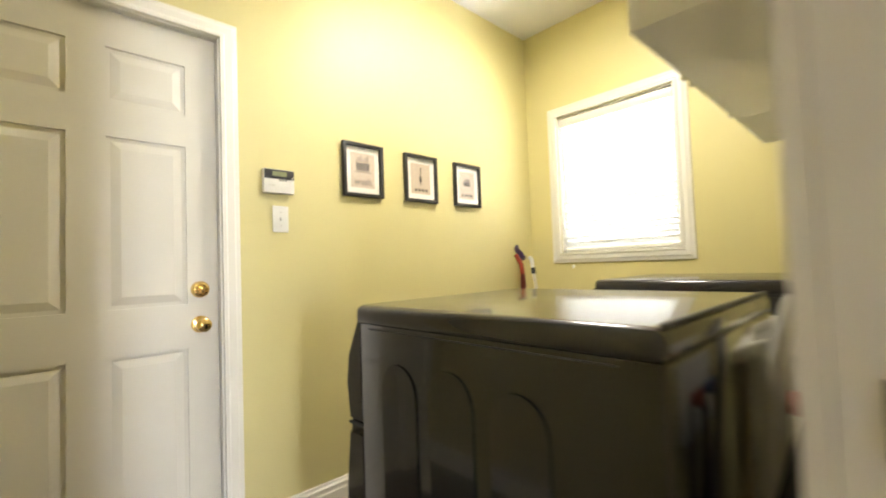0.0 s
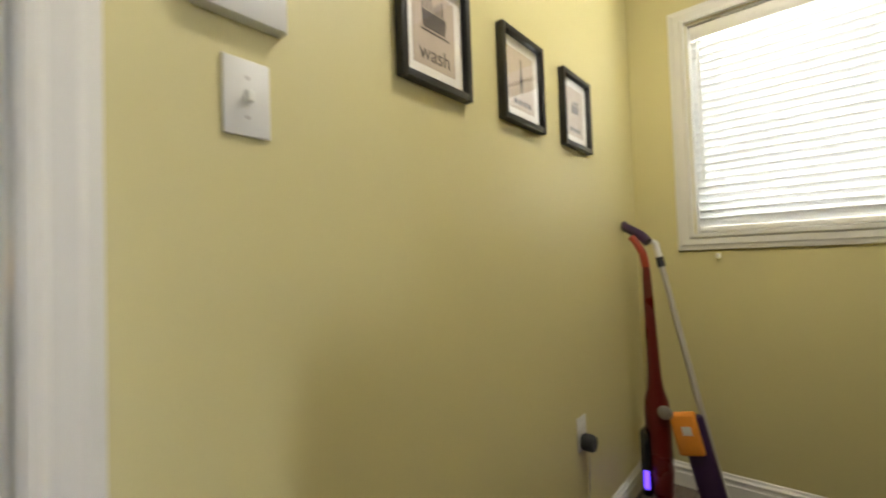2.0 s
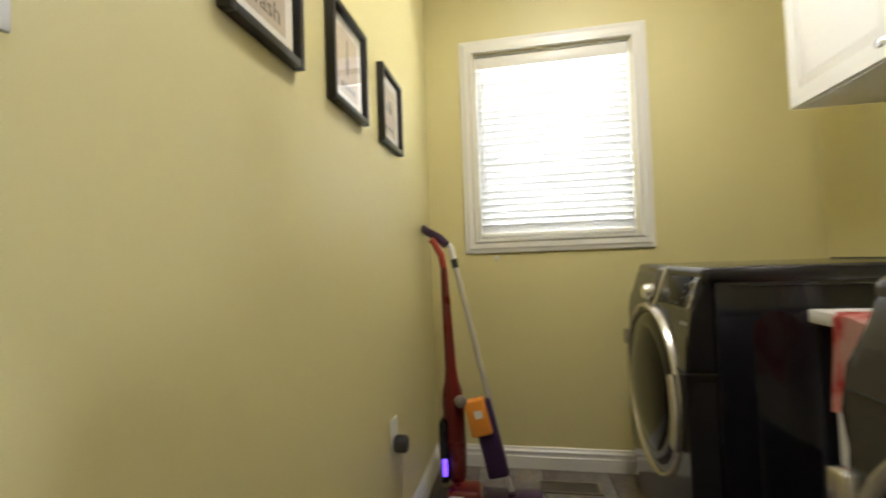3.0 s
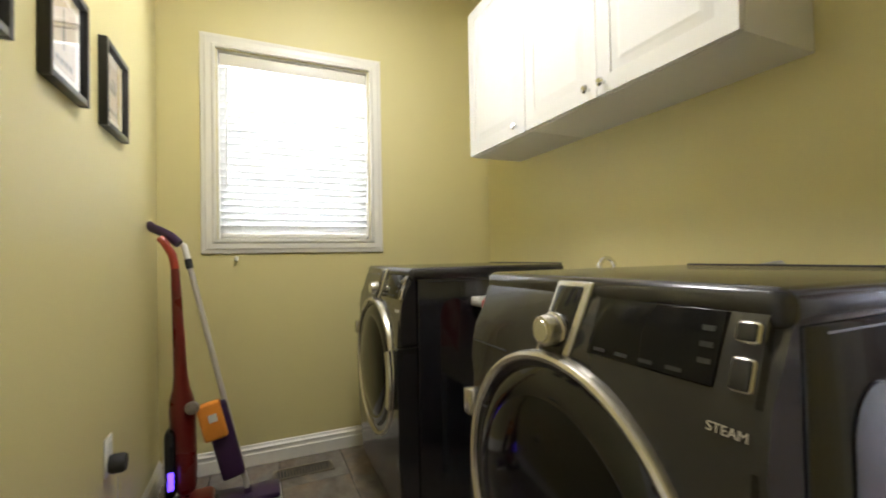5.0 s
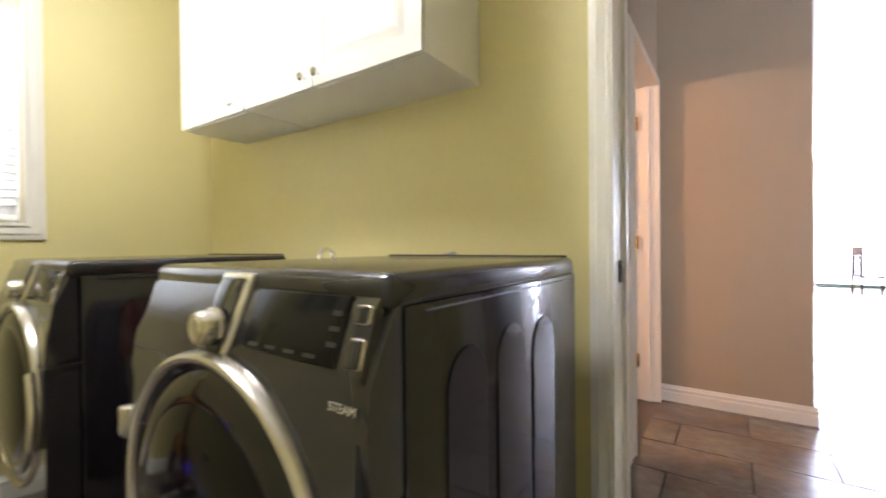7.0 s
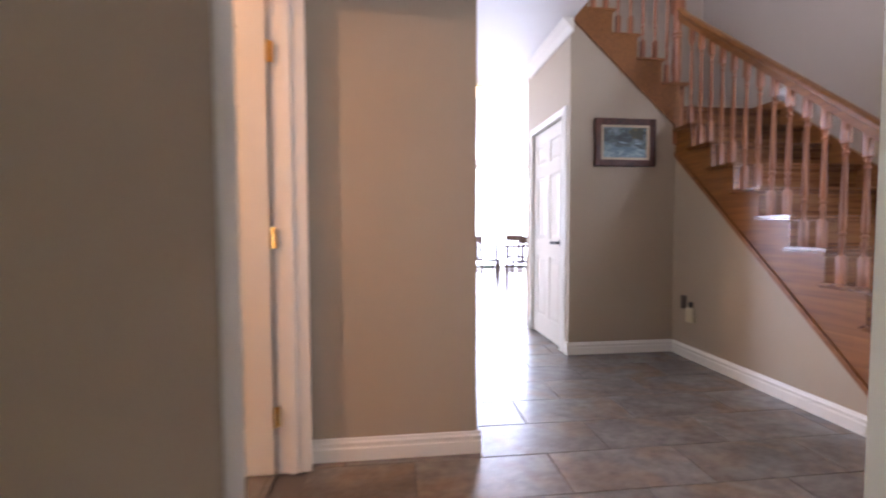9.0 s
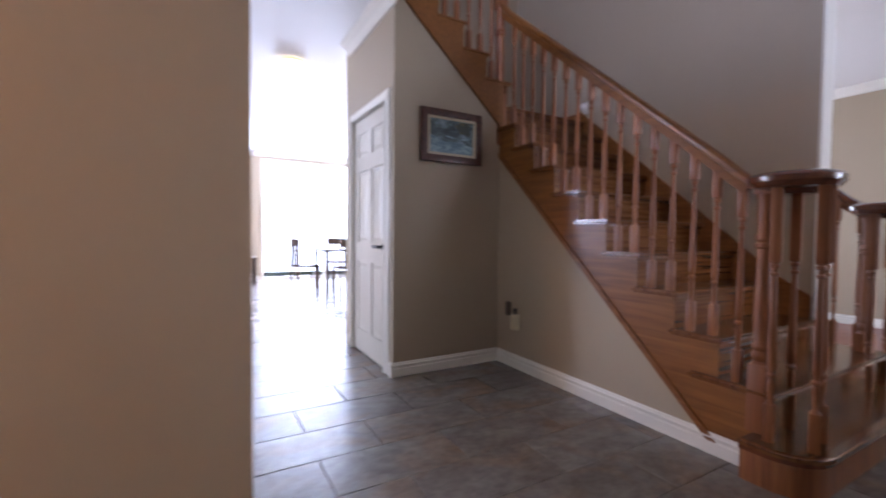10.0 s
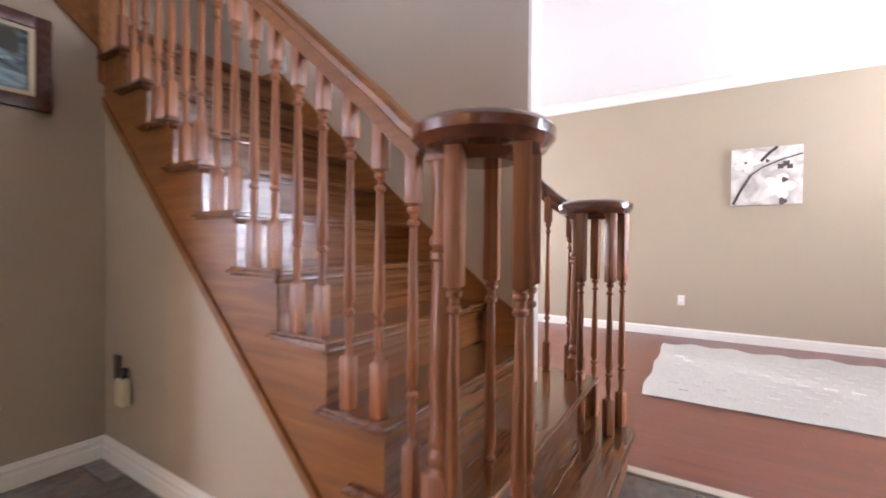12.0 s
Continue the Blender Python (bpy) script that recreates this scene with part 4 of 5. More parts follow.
# ---- wall cabinets ----
def cabinet_door(parent, y0, y1, z0, z1, knob_y):
    d = part("door", boxes((-0.018, 0.0, y0, y1, z0, z1), bevel=0.003), CABWHITE, parent)
    e = 0.058
    bm = bmesh.new()
    a = [bm.verts.new(q) for q in ((-0.0185, y0 + e, z0 + e), (-0.0185, y1 - e, z0 + e), (-0.0185, y1 - e, z1 - e), (-0.0185, y0 + e, z1 - e))]
    i = 0.010
    b = [bm.verts.new(q) for q in ((-0.0135, y0 + e + i, z0 + e + i), (-0.0135, y1 - e - i, z0 + e + i), (-0.0135, y1 - e - i, z1 - e - i), (-0.0135, y0 + e + i, z1 - e - i))]
    i = 0.040
    c2 = [bm.verts.new(q) for q in ((-0.0205, y0 + e + i, z0 + e + i), (-0.0205, y1 - e - i, z0 + e + i), (-0.0205, y1 - e - i, z1 - e - i), (-0.0205, y0 + e + i, z1 - e - i))]
    bm.faces.new(c2)
    for p, q in ((a, b), (b, c2)):
        for k in range(4):
            bm.faces.new((p[k], p[(k + 1) % 4], q[(k + 1) % 4], q[k]))
    part("raised_panel", bm, CABWHITE, d, smooth=False)
    # frame round the sunk panel, proud of the slab
    part("door_frame", boxes((-0.0225, -0.018, y0, y0 + e, z0, z1), (-0.0225, -0.018, y1 - e, y1, z0, z1), (-0.0225, -0.018, y0 + e, y1 - e, z0, z0 + e), (-0.0225, -0.018, y0 + e, y1 - e, z1 - e, z1)), CABWHITE, d, smooth=False)
    part("knob", lathe(bmesh.new(), [(0.006, 0.0), (0.006, -0.012), (0.013, -0.018), (0.015, -0.024), (0.010, -0.030), (0.002, -0.031)], 16, (-0.0225, knob_y, z0 + 0.035), "x"), CHROME, d, "small metal knob")
    return d


CB, CT = 1.556, 2.32
for y0, y1, doors in ((0.780, 1.650, [(0.782, 1.238, 1.205), (1.242, 1.648, 1.275)]), (1.652, 2.158, [(1.654, 2.156, 1.715)])):
    cb = thing("wall_cabinet", pose(-0.680, 0, 0), "white wall cabinet with raised panel doors above the machines" if len(doors) == 2 else "white single wall cabinet with a raised panel door", "cabinet", "wall cabinets")
    part("body", boxes((0.0, 0.0 + 0.680 + CX - 0.001, y0, y1, CB, CT), bevel=0.0015), CABWHITE, cb)
    for a, b, k in doors:
        cabinet_door(cb, a, b, CB + 0.002, CT - 0.002, k)


# ---- pictures, keypad, switch, outlet ----
def lettering(parent, body, size, m, mat):
    cu = bpy.data.curves.new("lettering", "FONT")
    cu.body, cu.size, cu.extrude, cu.align_x = body, size, 0.0003, "CENTER"
    tmp = new("lettering", cu)
    me = bpy.data.meshes.new_from_object(tmp.evaluated_get(bpy.context.evaluated_depsgraph_get()))
    bpy.data.objects.remove(tmp)
    me.materials.clear()
    me.materials.append(mat)
    t = new("lettering", me)
    t.parent, t.matrix_basis = parent, m
    return t


def frame_picture(y0, y1, z0, z1, motif, label):
    """Deep black frame on the picture wall; local y along the wall, z up, x into the room."""
    w, h, d, b = y1 - y0, z1 - z0, 0.024, 0.017
    f = thing("picture_frame", pose(PX, y0, z0), label, "picture", "laundry pictures")
    part("frame", boxes((0.001, d, 0, b, 0, h), (0.001, d, w - b, w, 0, h), (0.001, d, b, w - b, 0, b), (0.001, d, b, w - b, h - b, h), bevel=0.0012), FRAMEBLACK, f)
    part("mat_board", boxes((0.003, 0.006, b, w - b, b, h - b)), MATBOARD, f, "off-white mat")
    pr = part("print", boxes((0.0062, 0.0068, 0.047, w - 0.047, 0.047, h - 0.047)), PRINT, f, "beige print")
    gl = part("glazing", boxes((0.0140, 0.0155, b, w - b, b, h - b)), GLASS, f)
    gl.visible_shadow = False
    if motif == "wash":
        lettering(f, "wash", 0.052, pose(0.0072, w / 2, 0.062, 90, 0, 90), INK)
        tubm = bmesh.new()
        extrude_poly(tubm, [(w / 2 - 0.036, 0.135), (w / 2 + 0.036, 0.135), (w / 2 + 0.042, 0.175), (w / 2 - 0.042, 0.175)], "x", 0.0068, 0.0074)
        for k in range(6):
            box(tubm, 0.0068, 0.0073, w / 2 - 0.040 + k * 0.013, w / 2 - 0.034 + k * 0.013, 0.178, 0.192 + 0.010 * (k % 3))
        box(tubm, 0.0068, 0.0073, w / 2 - 0.046, w / 2 + 0.050, 0.126, 0.131)
        part("motif", tubm, INK, f, "small dark drawing of a wash tub", smooth=False)
    elif motif == "dry":
        tubm = boxes((0.0068, 0.0073, w / 2 - 0.004, w / 2 + 0.004, 0.10, 0.20), (0.0068, 0.0073, w / 2 - 0.009, w / 2 + 0.009, 0.12, 0.15))
        part("motif", tubm, INK, f, "small dark drawing of a clothes peg", smooth=False)
        part("caption", boxes(*[(0.0068, 0.0073, w / 2 - 0.045 + k * 0.026, w / 2 - 0.027 + k * 0.026, 0.062, 0.078) for k in range(4)]), INK, f, smooth=False)
    else:
        part("motif", boxes((0.0068, 0.0073, w / 2 - 0.03, w / 2 + 0.03, 0.13, 0.16), (0.0068, 0.0073, w / 2 - 0.012, w / 2 + 0.03, 0.165, 0.175)), INK, f, "small dark drawing of an iron", smooth=False)
        part("caption", boxes(*[(0.0068, 0.0073, w / 2 - 0.045 + k * 0.024, w / 2 - 0.028 + k * 0.024, 0.062, 0.078) for k in range(4)]), INK, f, smooth=False)
    return f


frame_picture(0.940, 1.176, 1.440, 1.712, "wash", "black box frame with a beige wash print")
frame_picture(1.324, 1.562, 1.442, 1.711, "dry", "black box frame with a beige clothes-peg print")
frame_picture(1.708, 1.943, 1.443, 1.711, "iron", "black box frame reflecting the window blind")

kp = thing("alarm_keypad", pose(PX, 0.553, 1.418), "white wall alarm keypad with a dark display strip", "alarm keypad")
part("housing", boxes((0.001, 0.026, 0, 0.134, 0, 0.104), bevel=0.004), PLASTICWHITE, kp)
st = part("display_strip", boxes((0.0255, 0.0285, 0.002, 0.132, 0.062, 0.102), bevel=0.002), BLACKMATT, kp, "black display strip")
part("display", boxes((0.0283, 0.0292, 0.035, 0.098, 0.073, 0.094)), LCD, st, "green grey display")
part("indicator", boxes((0.0283, 0.0292, 0.120, 0.127, 0.066, 0.072)), PLASTICWHITE, st)
for k in range(3):
    part("key", boxes((0.026, 0.0275, 0.066 + k * 0.013, 0.074 + k * 0.013, 0.054, 0.059), bevel=0.001), BLACKMATT, kp)
part("badge", boxes((0.026, 0.0265, 0.018, 0.023, 0.030, 0.036), (0.026, 0.0265, 0.026, 0.046, 0.031, 0.035)), GREYPOLE, kp, smooth=False)

sw = thing("light_switch", pose(PX, 0.595, 1.250), "white toggle light switch plate on the yellow wall", "light switch")
part("plate", boxes((0.001, 0.007, 0, 0.070, 0, 0.115), bevel=0.0025), PLASTICWHITE, sw)
part("toggle", boxes((0.006, 0.020, 0.030, 0.040, 0.050, 0.066), bevel=0.002), PLASTICWHITE, sw)
for zz in (0.028, 0.087):
    part("screw", lathe(bmesh.new(), [(0.003, 0.0), (0.003, 0.0012)], 10, (0.007, 0.035, zz), "x"), GREYPOLE, sw)

ol = thing("wall_outlet", pose(PX, 1.738, 0.385), "white wall outlet low on the yellow wall", "outlet")
part("plate", boxes((0.001, 0.007, 0, 0.070, 0, 0.115), bevel=0.0025), PLASTICWHITE, ol)
part("socket", boxes((0.0065, 0.0085, 0.018, 0.052, 0.066, 0.094), bevel=0.003), PLASTICWHITE, ol)
ad = thing("power_adapter", pose(PX + 0.008, 1.772, 0.415), "black plug adapter with a thin cable in the outlet", "power adapter")
part("adapter_body", lathe(bmesh.new(), [(0.026, 0.0), (0.029, 0.008), (0.029, 0.034), (0.024, 0.042), (0.004, 0.043)], 20, (0, 0, 0), "x"), BLACKMATT, ad)
part("cable", tube(bmesh.new(), [(0.02, 0, -0.026), (0.02, 0.0, -0.08), (0.012, 0.01, -0.16), (0.014, -0.005, -0.24), (0.02, 0.03, -0.32), (0.02, 0.10, -0.385), (0.02, 0.22, -0.405), (0.03, 0.34, -0.408)], 0.0028, 8), GREYPOLE, ad)

# ---- stick vacuum and spray mop in the corner ----
vc = thing("stick_vacuum", pose(-2.02, 2.17, 0), "dark red upright stick vacuum leaning in the corner", "vacuum")
part("floor_head", box(bmesh.new(), -0.10, 0.12, -0.12, 0.02, 0.012, 0.065, bevel=0.022, segments=3), BLACKMATT, vc)
part("head_cover", box(bmesh.new(), -0.04, 0.10, -0.10, 0.02, 0.055, 0.10, bevel=0.020, segments=3), REDGLOSS, vc, "dark red head cover")
part("bumper", box(bmesh.new(), -0.03, 0.04, -0.125, -0.09, 0.045, 0.085, bevel=0.012), GREYPOLE, vc)
bd = bmesh.new()
lathe(bd, [(0.030, 0.08), (0.050, 0.12), (0.058, 0.20), (0.062, 0.34), (0.064, 0.42), (0.058, 0.47), (0.042, 0.51), (0.034, 0.56), (0.030, 0.70), (0.026, 0.85), (0.022, 0.98), (0.016, 1.02)], 24)
for v in bd.verts:
    v.co = Vector((v.co.x * 0.75 - 0.045 * v.co.z, v.co.y * 0.85 + 0.06 * v.co.z, v.co.z))
part("body", bd, REDGLOSS, vc, "dark red tapered body")
part("speaker_mesh", lathe(bmesh.new(), [(0.027, 0.0), (0.025, -0.010), (0.015, -0.016), (0.003, -0.018)], 24, (0.022, -0.025, 0.44), "y"), MESHSILVER, vc, "round silver mesh")
part("handle_neck", tube(bmesh.new(), [(-0.045, 0.06, 1.0), (-0.055, 0.062, 1.06), (-0.085, 0.066, 1.115), (-0.10, 0.07, 1.13)], 0.016, 12), ORANGERED, vc, "orange red neck")
hd = bmesh.new()
sweep(hd, [(-0.03, 0.055, 1.105), (-0.06, 0.07, 1.135), (-0.10, 0.09, 1.158), (-0.135, 0.12, 1.175), (-0.15, 0.15, 1.188)], [(0.016 * math.cos(a), 0.02 * math.sin(a)) for a in [2 * math.pi * k / 12 for k in range(12)]])
part("grip", hd, PURPLE, vc, "dark purple curved grip")
part("indicator_lamp", box(bmesh.new(), -0.060, -0.040, -0.052, -0.042, 0.135, 0.205, bevel=0.003), VIOLETLIGHT, vc, "glowing violet charge lamp")
part("dust_cup", box(bmesh.new(), -0.075, -0.035, -0.045, 0.05, 0.10, 0.36, bevel=0.015), BLACKGLOSS, vc)

mp = thing("spray_mop", pose(-1.80, 2.20, 0), "purple spray mop with an orange pad pouch leaning in the corner", "mop")
top, foot = Vector((-0.235, 0.10, 1.07)), Vector((0.0, -0.02, 0.06))
part("pole", tube(bmesh.new(), [foot.lerp(top, k / 8) for k in range(9)], 0.011, 12), GREYPOLE, mp, "light grey tube")
part("pole_collar", tube(bmesh.new(), [foot.lerp(top, 0.93), foot.lerp(top, 0.97)], 0.015, 12), BLACKMATT, mp)
part("pole_grip", tube(bmesh.new(), [foot.lerp(top, 0.97), foot.lerp(top, 1.03), Vector((-0.262, 0.105, 1.11))], 0.013, 12), PLASTICWHITE, mp)
bm = box(bmesh.new(), -0.045, 0.045, -0.030, 0.012, -0.16, 0.17, bevel=0.014, segments=3)
ang = math.atan2(0.235, 1.01)
bmesh.ops.transform(bm, matrix=Matrix.Translation(foot.lerp(top, 0.21) + Vector((-0.035, -0.015, 0))) @ Matrix.Rotation(-ang, 4, "Y"), verts=bm.verts)
part("tank", bm, PURPLE, mp, "dark purple tank")
bm = box(bmesh.new(), -0.046, 0.044, -0.048, 0.0, -0.085, 0.070, bevel=0.012, segments=3)
bmesh.ops.transform(bm, matrix=Matrix.Translation(foot.lerp(top, 0.315) + Vector((-0.055, -0.03, 0))) @ Matrix.Rotation(-ang, 4, "Y"), verts=bm.verts)
pch = part("pouch", bm, ORANGE, mp, "orange cloth pouch")
bm = boxes((-0.010, 0.022, -0.0495, -0.0475, -0.008, 0.024))
bmesh.ops.transform(bm, matrix=Matrix.Translation(foot.lerp(top, 0.315) + Vector((-0.055, -0.03, 0))) @ Matrix.Rotation(-ang, 4, "Y"), verts=bm.verts)
part("tag", bm, PLASTICWHITE, pch, "white barcode tag")
part("mop_head", box(bmesh.new(), -0.13, 0.13, -0.075, 0.055, 0.012, 0.038, bevel=0.010), PURPLE, mp)
part("mop_pad", box(bmesh.new(), -0.135, 0.135, -0.080, 0.060, 0.001, 0.014, bevel=0.004), PLASTICWHITE, mp)
part("joint", tube(bmesh.new(), [Vector((0, -0.01, 0.03)), foot], 0.018, 12), PURPLE, mp)

vt = thing("floor_vent", pose(-1.555, 2.345, 0.0), "brown metal floor register by the baseboard", "floor vent")
part("vent_frame", boxes((-0.14, 0.14, -0.050, -0.040, 0.0, 0.006), (-0.14, 0.14, 0.040, 0.050, 0.0, 0.006), (-0.14, -0.125, -0.040, 0.040, 0.0, 0.006), (0.125, 0.14, -0.040, 0.040, 0.0, 0.006)), VENTMETAL, vt, smooth=False)
part("backing", boxes((-0.125, 0.125, -0.040, 0.040, 0.0005, 0.0015)), BLACKMATT, vt, smooth=False)
for k in range(18):
    part("slat", boxes((-0.122 + k * 0.0140, -0.1165 + k * 0.0140, -0.040, 0.040, 0.0015, 0.005)), VENTMETAL, vt, smooth=False)

# flush ceiling light of the laundry: unseen, added to fill the room with light
ll = thing("ceiling_light", pose(-1.38, 1.40, LOW), "unseen round frosted flush ceiling light added to the laundry", "lamp")
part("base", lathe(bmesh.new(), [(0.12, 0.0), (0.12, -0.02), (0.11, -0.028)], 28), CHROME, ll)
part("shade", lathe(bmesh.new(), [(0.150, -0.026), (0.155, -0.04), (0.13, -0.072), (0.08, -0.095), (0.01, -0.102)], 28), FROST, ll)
lamp = new("laundry_fill_lamp", bpy.data.lights.new("laundry_fill_lamp", "AREA"))
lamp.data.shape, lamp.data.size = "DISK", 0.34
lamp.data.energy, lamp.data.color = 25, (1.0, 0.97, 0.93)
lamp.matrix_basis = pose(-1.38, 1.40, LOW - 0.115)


# ---- the staircase ----
RISE, RUN, TOP1, NOSE1 = 0.192, 0.2207, 0.185, 0.7006
SY0, SY1 = -2.25, -3.285         # tread ends: open side, wall side
stair = tagged(new("staircase"), "oak staircase with turned balusters, glossy risers and a quarter landing", "staircase", kind="structure")


def tread_top(k):
    return TOP1 + RISE * (k - 1)


def nose(k):
    return NOSE1 + RUN * (k - 1)


def rounded(x0, x1, y0, y1, r, n=8):
    """Outline with round corners on its -x side."""
    pts = [(x1, y0), (x1, y1)]
    pts += [(x0 + r - r * math.sin(a), y1 - r + r * math.cos(a)) for a in [math.pi / 2 * k / n for k in range(n + 1)]]
    pts += [(x0 + r - r * math.cos(a), y0 + r - r * math.sin(a)) for a in [math.pi / 2 * k / n for k in range(n + 1)]]
    return pts


def soft_slab(points, z0, z1, bevel):
    bm = extrude_poly(bmesh.new(), points, "z", z0, z1)
    bmesh.ops.recalc_face_normals(bm, faces=bm.faces)
    bmesh.ops.bevel(bm, geom=[e for e in bm.edges if abs(e.verts[0].co.z - e.verts[1].co.z) < 1e-5], offset=bevel, segments=3, affect="EDGES")
    return bm


# wide curtail step and the second step, which pass the wall end
part("curtail_tread", soft_slab(rounded(0.735, 1.02, -3.70, -2.145, 0.185), TOP1 - 0.030, TOP1, 0.010), OAKCROSS, stair)
part("curtail_riser", extrude_poly(bmesh.new(), rounded(0.765, 1.02, -3.67, -2.175, 0.16), "z", 0.0, TOP1 - 0.030), OAKUP, stair)
part("curtail_mould", extrude_poly(bmesh.new(), rounded(0.752, 1.02, -3.683, -2.162, 0.172), "z", TOP1 - 0.050, TOP1 - 0.030), CAPWOOD, stair)
part("tread", soft_slab([(nose(2), SY0), (nose(2), -3.66), (1.30, -3.66), (1.30, SY0)], tread_top(2) - 0.030, tread_top(2), 0.010), OAKCROSS, stair)
part("riser", boxes((nose(2) + 0.028, nose(2) + 0.048, -3.63, SY0 - 0.0305, TOP1, tread_top(2) - 0.030)), OAKCROSS, stair, smooth=False)
part("side_board", boxes((nose(2) + 0.048, 1.30, -3.63, -3.61, 0.0, tread_top(2) - 0.030)), OAK, stair, smooth=False)
for k in range(3, 12):
    x0 = nose(k)
    x1 = x0 + RUN + 0.045 if k < 11 else 3.94
    part("tread", soft_slab([(x0, SY0), (x0, SY1), (x1, SY1), (x1, SY0)], tread_top(k) - 0.030, tread_top(k), 0.010), OAKCROSS, stair)
    part("riser", boxes((x0 + 0.028, x0 + 0.046, SY1, SY0 - 0.0305, tread_top(k - 1), tread_top(k) - 0.030)), OAKCROSS, stair, smooth=False)
    part("scotia", boxes((x0 + 0.012, x0 + 0.028, SY1, SY0 - 0.012, tread_top(k) - 0.046, tread_top(k) - 0.030), bevel=0.004), OAKCROSS, stair)
# cut stringer on the open side
pts = [(1.04, 0.0)]
for k in range(2, 11):
    pts += [(nose(k) + 0.030, tread_top(k - 1) if k > 2 else 0.12), (nose(k) + 0.030, tread_top(k) - 0.031)]
pts += [(CLX + 0.03, tread_top(10) - 0.031), (CLX + 0.03, 0.09 + SL * (CLX + 0.03 - 1.06)), (1.10, 0.0)]
pts[0] = (nose(2) + 0.030, 0.0)
part("stringer", extrude_poly(bmesh.new(), pts, "y", SY0 - 0.045, SY0 - 0.030), OAK, stair, smooth=False)
# lower edge moulding of the stringer
part("stringer_mould", extrude_poly(bmesh.new(), [(1.10, 0.0), (1.145, 0.0), (CLX + 0.028, 0.072 + SL * (CLX + 0.028 - 1.06)), (CLX + 0.028, 0.115 + SL * (CLX + 0.028 - 1.06))], "y", SY0 - 0.0302, SY0 - 0.020), OAK, stair, smooth=False)
# skirt board on the wall side
part("skirt_board", extrude_poly(bmesh.new(), [(1.18, 0.30), (1.18, 0.70), (1.36, 0.815), (2.83, 2.085), (2.96, 2.20), (3.94, 2.20), (3.94, 2.0), (2.86, 1.88)], "y", SY1 - 0.004, SY1 + 0.016), OAK, stair, smooth=False)

# upper flight over the closet, rising towards +y
UR, UN, U0, UB = 0.192, 0.2207, -2.38, tread_top(11)
for j in range(1, 8):
    y0 = U0 + (j - 1) * UN
    xa = CLX - 0.025
    zt = UB + UR * j
    part("tread", soft_slab([(xa, y0), (3.94, y0), (3.94, y0 + UN + 0.032), (xa, y0 + UN + 0.032)], zt - 0.030, zt, 0.010), OAK, stair)
    part("riser", boxes((max(xa, CLX), 3.94, y0 + 0.028, y0 + 0.046, zt - UR, zt - 0.030)), OAK, stair, smooth=False)
pts = [(-2.30, 1.90), (-2.30, UB + UR - 0.031)]
for j in range(2, 8):
    y0 = U0 + (j - 1) * UN
    pts += [(y0 + 0.030, UB + UR * (j - 1) - 0.031), (y0 + 0.030, UB + UR * j - 0.031)]
pts += [(-0.80, UB + UR * 7 - 0.031), (-0.80, 3.20), (-1.36, 2.76)]
part("stringer", extrude_poly(bmesh.new(), pts, "x", CLX - 0.020, CLX - 0.001), OAK, stair, smooth=False)


# balusters, newels and rails
def baluster_mesh(height, square=0.035, top=0.17, foot=0.15):
    bm = bmesh.new()
    h = square / 2
    box(bm, -h, h, -h, h, 0.0, foot, bevel=0.002)
    box(bm, -h, h, -h, h, height - top, height, bevel=0.002)
    a, b = foot, height - top
    L = b - a
    r = h * 0.95
    # from the square foot up: bead, neck, ball, collar, long spindle thinning upwards, collars below the square top
    prof = [(r * 0.98, a), (r * 0.60, a + 0.012), (r * 0.50, a + 0.020), (r * 0.62, a + 0.05 * L + 0.02), (r * 0.82, a + 0.11 * L + 0.02), (r * 0.55, a + 0.14 * L + 0.02), (r * 0.55, a + 0.15 * L + 0.02),
            (r * 0.95, a + 0.16 * L + 0.02), (r * 0.95, a + 0.175 * L + 0.02), (r * 0.55, a + 0.19 * L + 0.02), (r * 0.60, a + 0.20 * L + 0.02), (r * 0.92, a + 0.21 * L + 0.03), (r * 0.90, a + 0.30 * L + 0.02),
            (r * 0.74, a + 0.60 * L), (r * 0.58, b - 0.075), (r * 0.55, b - 0.060), (r * 0.92, b - 0.055), (r * 0.92, b - 0.046), (r * 0.55, b - 0.041), (r * 0.60, b - 0.026), (r * 0.95, b - 0.020), (r * 0.95, b - 0.010), (r * 0.70, b - 0.006), (r, b)]
    lathe(bm, prof, 14)
    return mesh_of("baluster", bm, OAKUP, True)


def rail_top(x):
    return 1.330 + 0.857 * (x - 1.065)


BY = SY0 - 0.045
meshes = {}
for k in range(2, 11):
    for i, off in enumerate((0.066, 0.176)):
        x = nose(k) + off
        if x < 1.05 or x > 2.86:
            continue
        h = rail_top(x) - 0.050 - tread_top(k)
        key = round(h, 2)
        if key not in meshes:
            meshes[key] = baluster_mesh(h)
        b = new("baluster", meshes[key])
        b.parent, b.location = stair, (x, BY, tread_top(k))
RAILP = [(-0.030, 0.012), (-0.026, -0.006), (-0.018, -0.012), (-0.018, -0.050), (0.018, -0.050), (0.018, -0.012), (0.026, -0.006), (0.030, 0.012), (0.022, 0.024), (0.0, 0.030), (-0.022, 0.024)]
RAILP = [(s, z - 0.030) for s, z in RAILP]
part("handrail", sweep(bmesh.new(), [(1.04, BY, 1.305), (1.10, BY, 1.352), (1.18, BY, rail_top(1.18)), (2.80, BY, rail_top(2.80)), (2.90, BY, rail_top(2.90) + 0.02), (2.93, BY, rail_top(2.93) + 0.10), (2.935, BY, rail_top(2.93) + 0.22)], RAILP), OAK, stair)


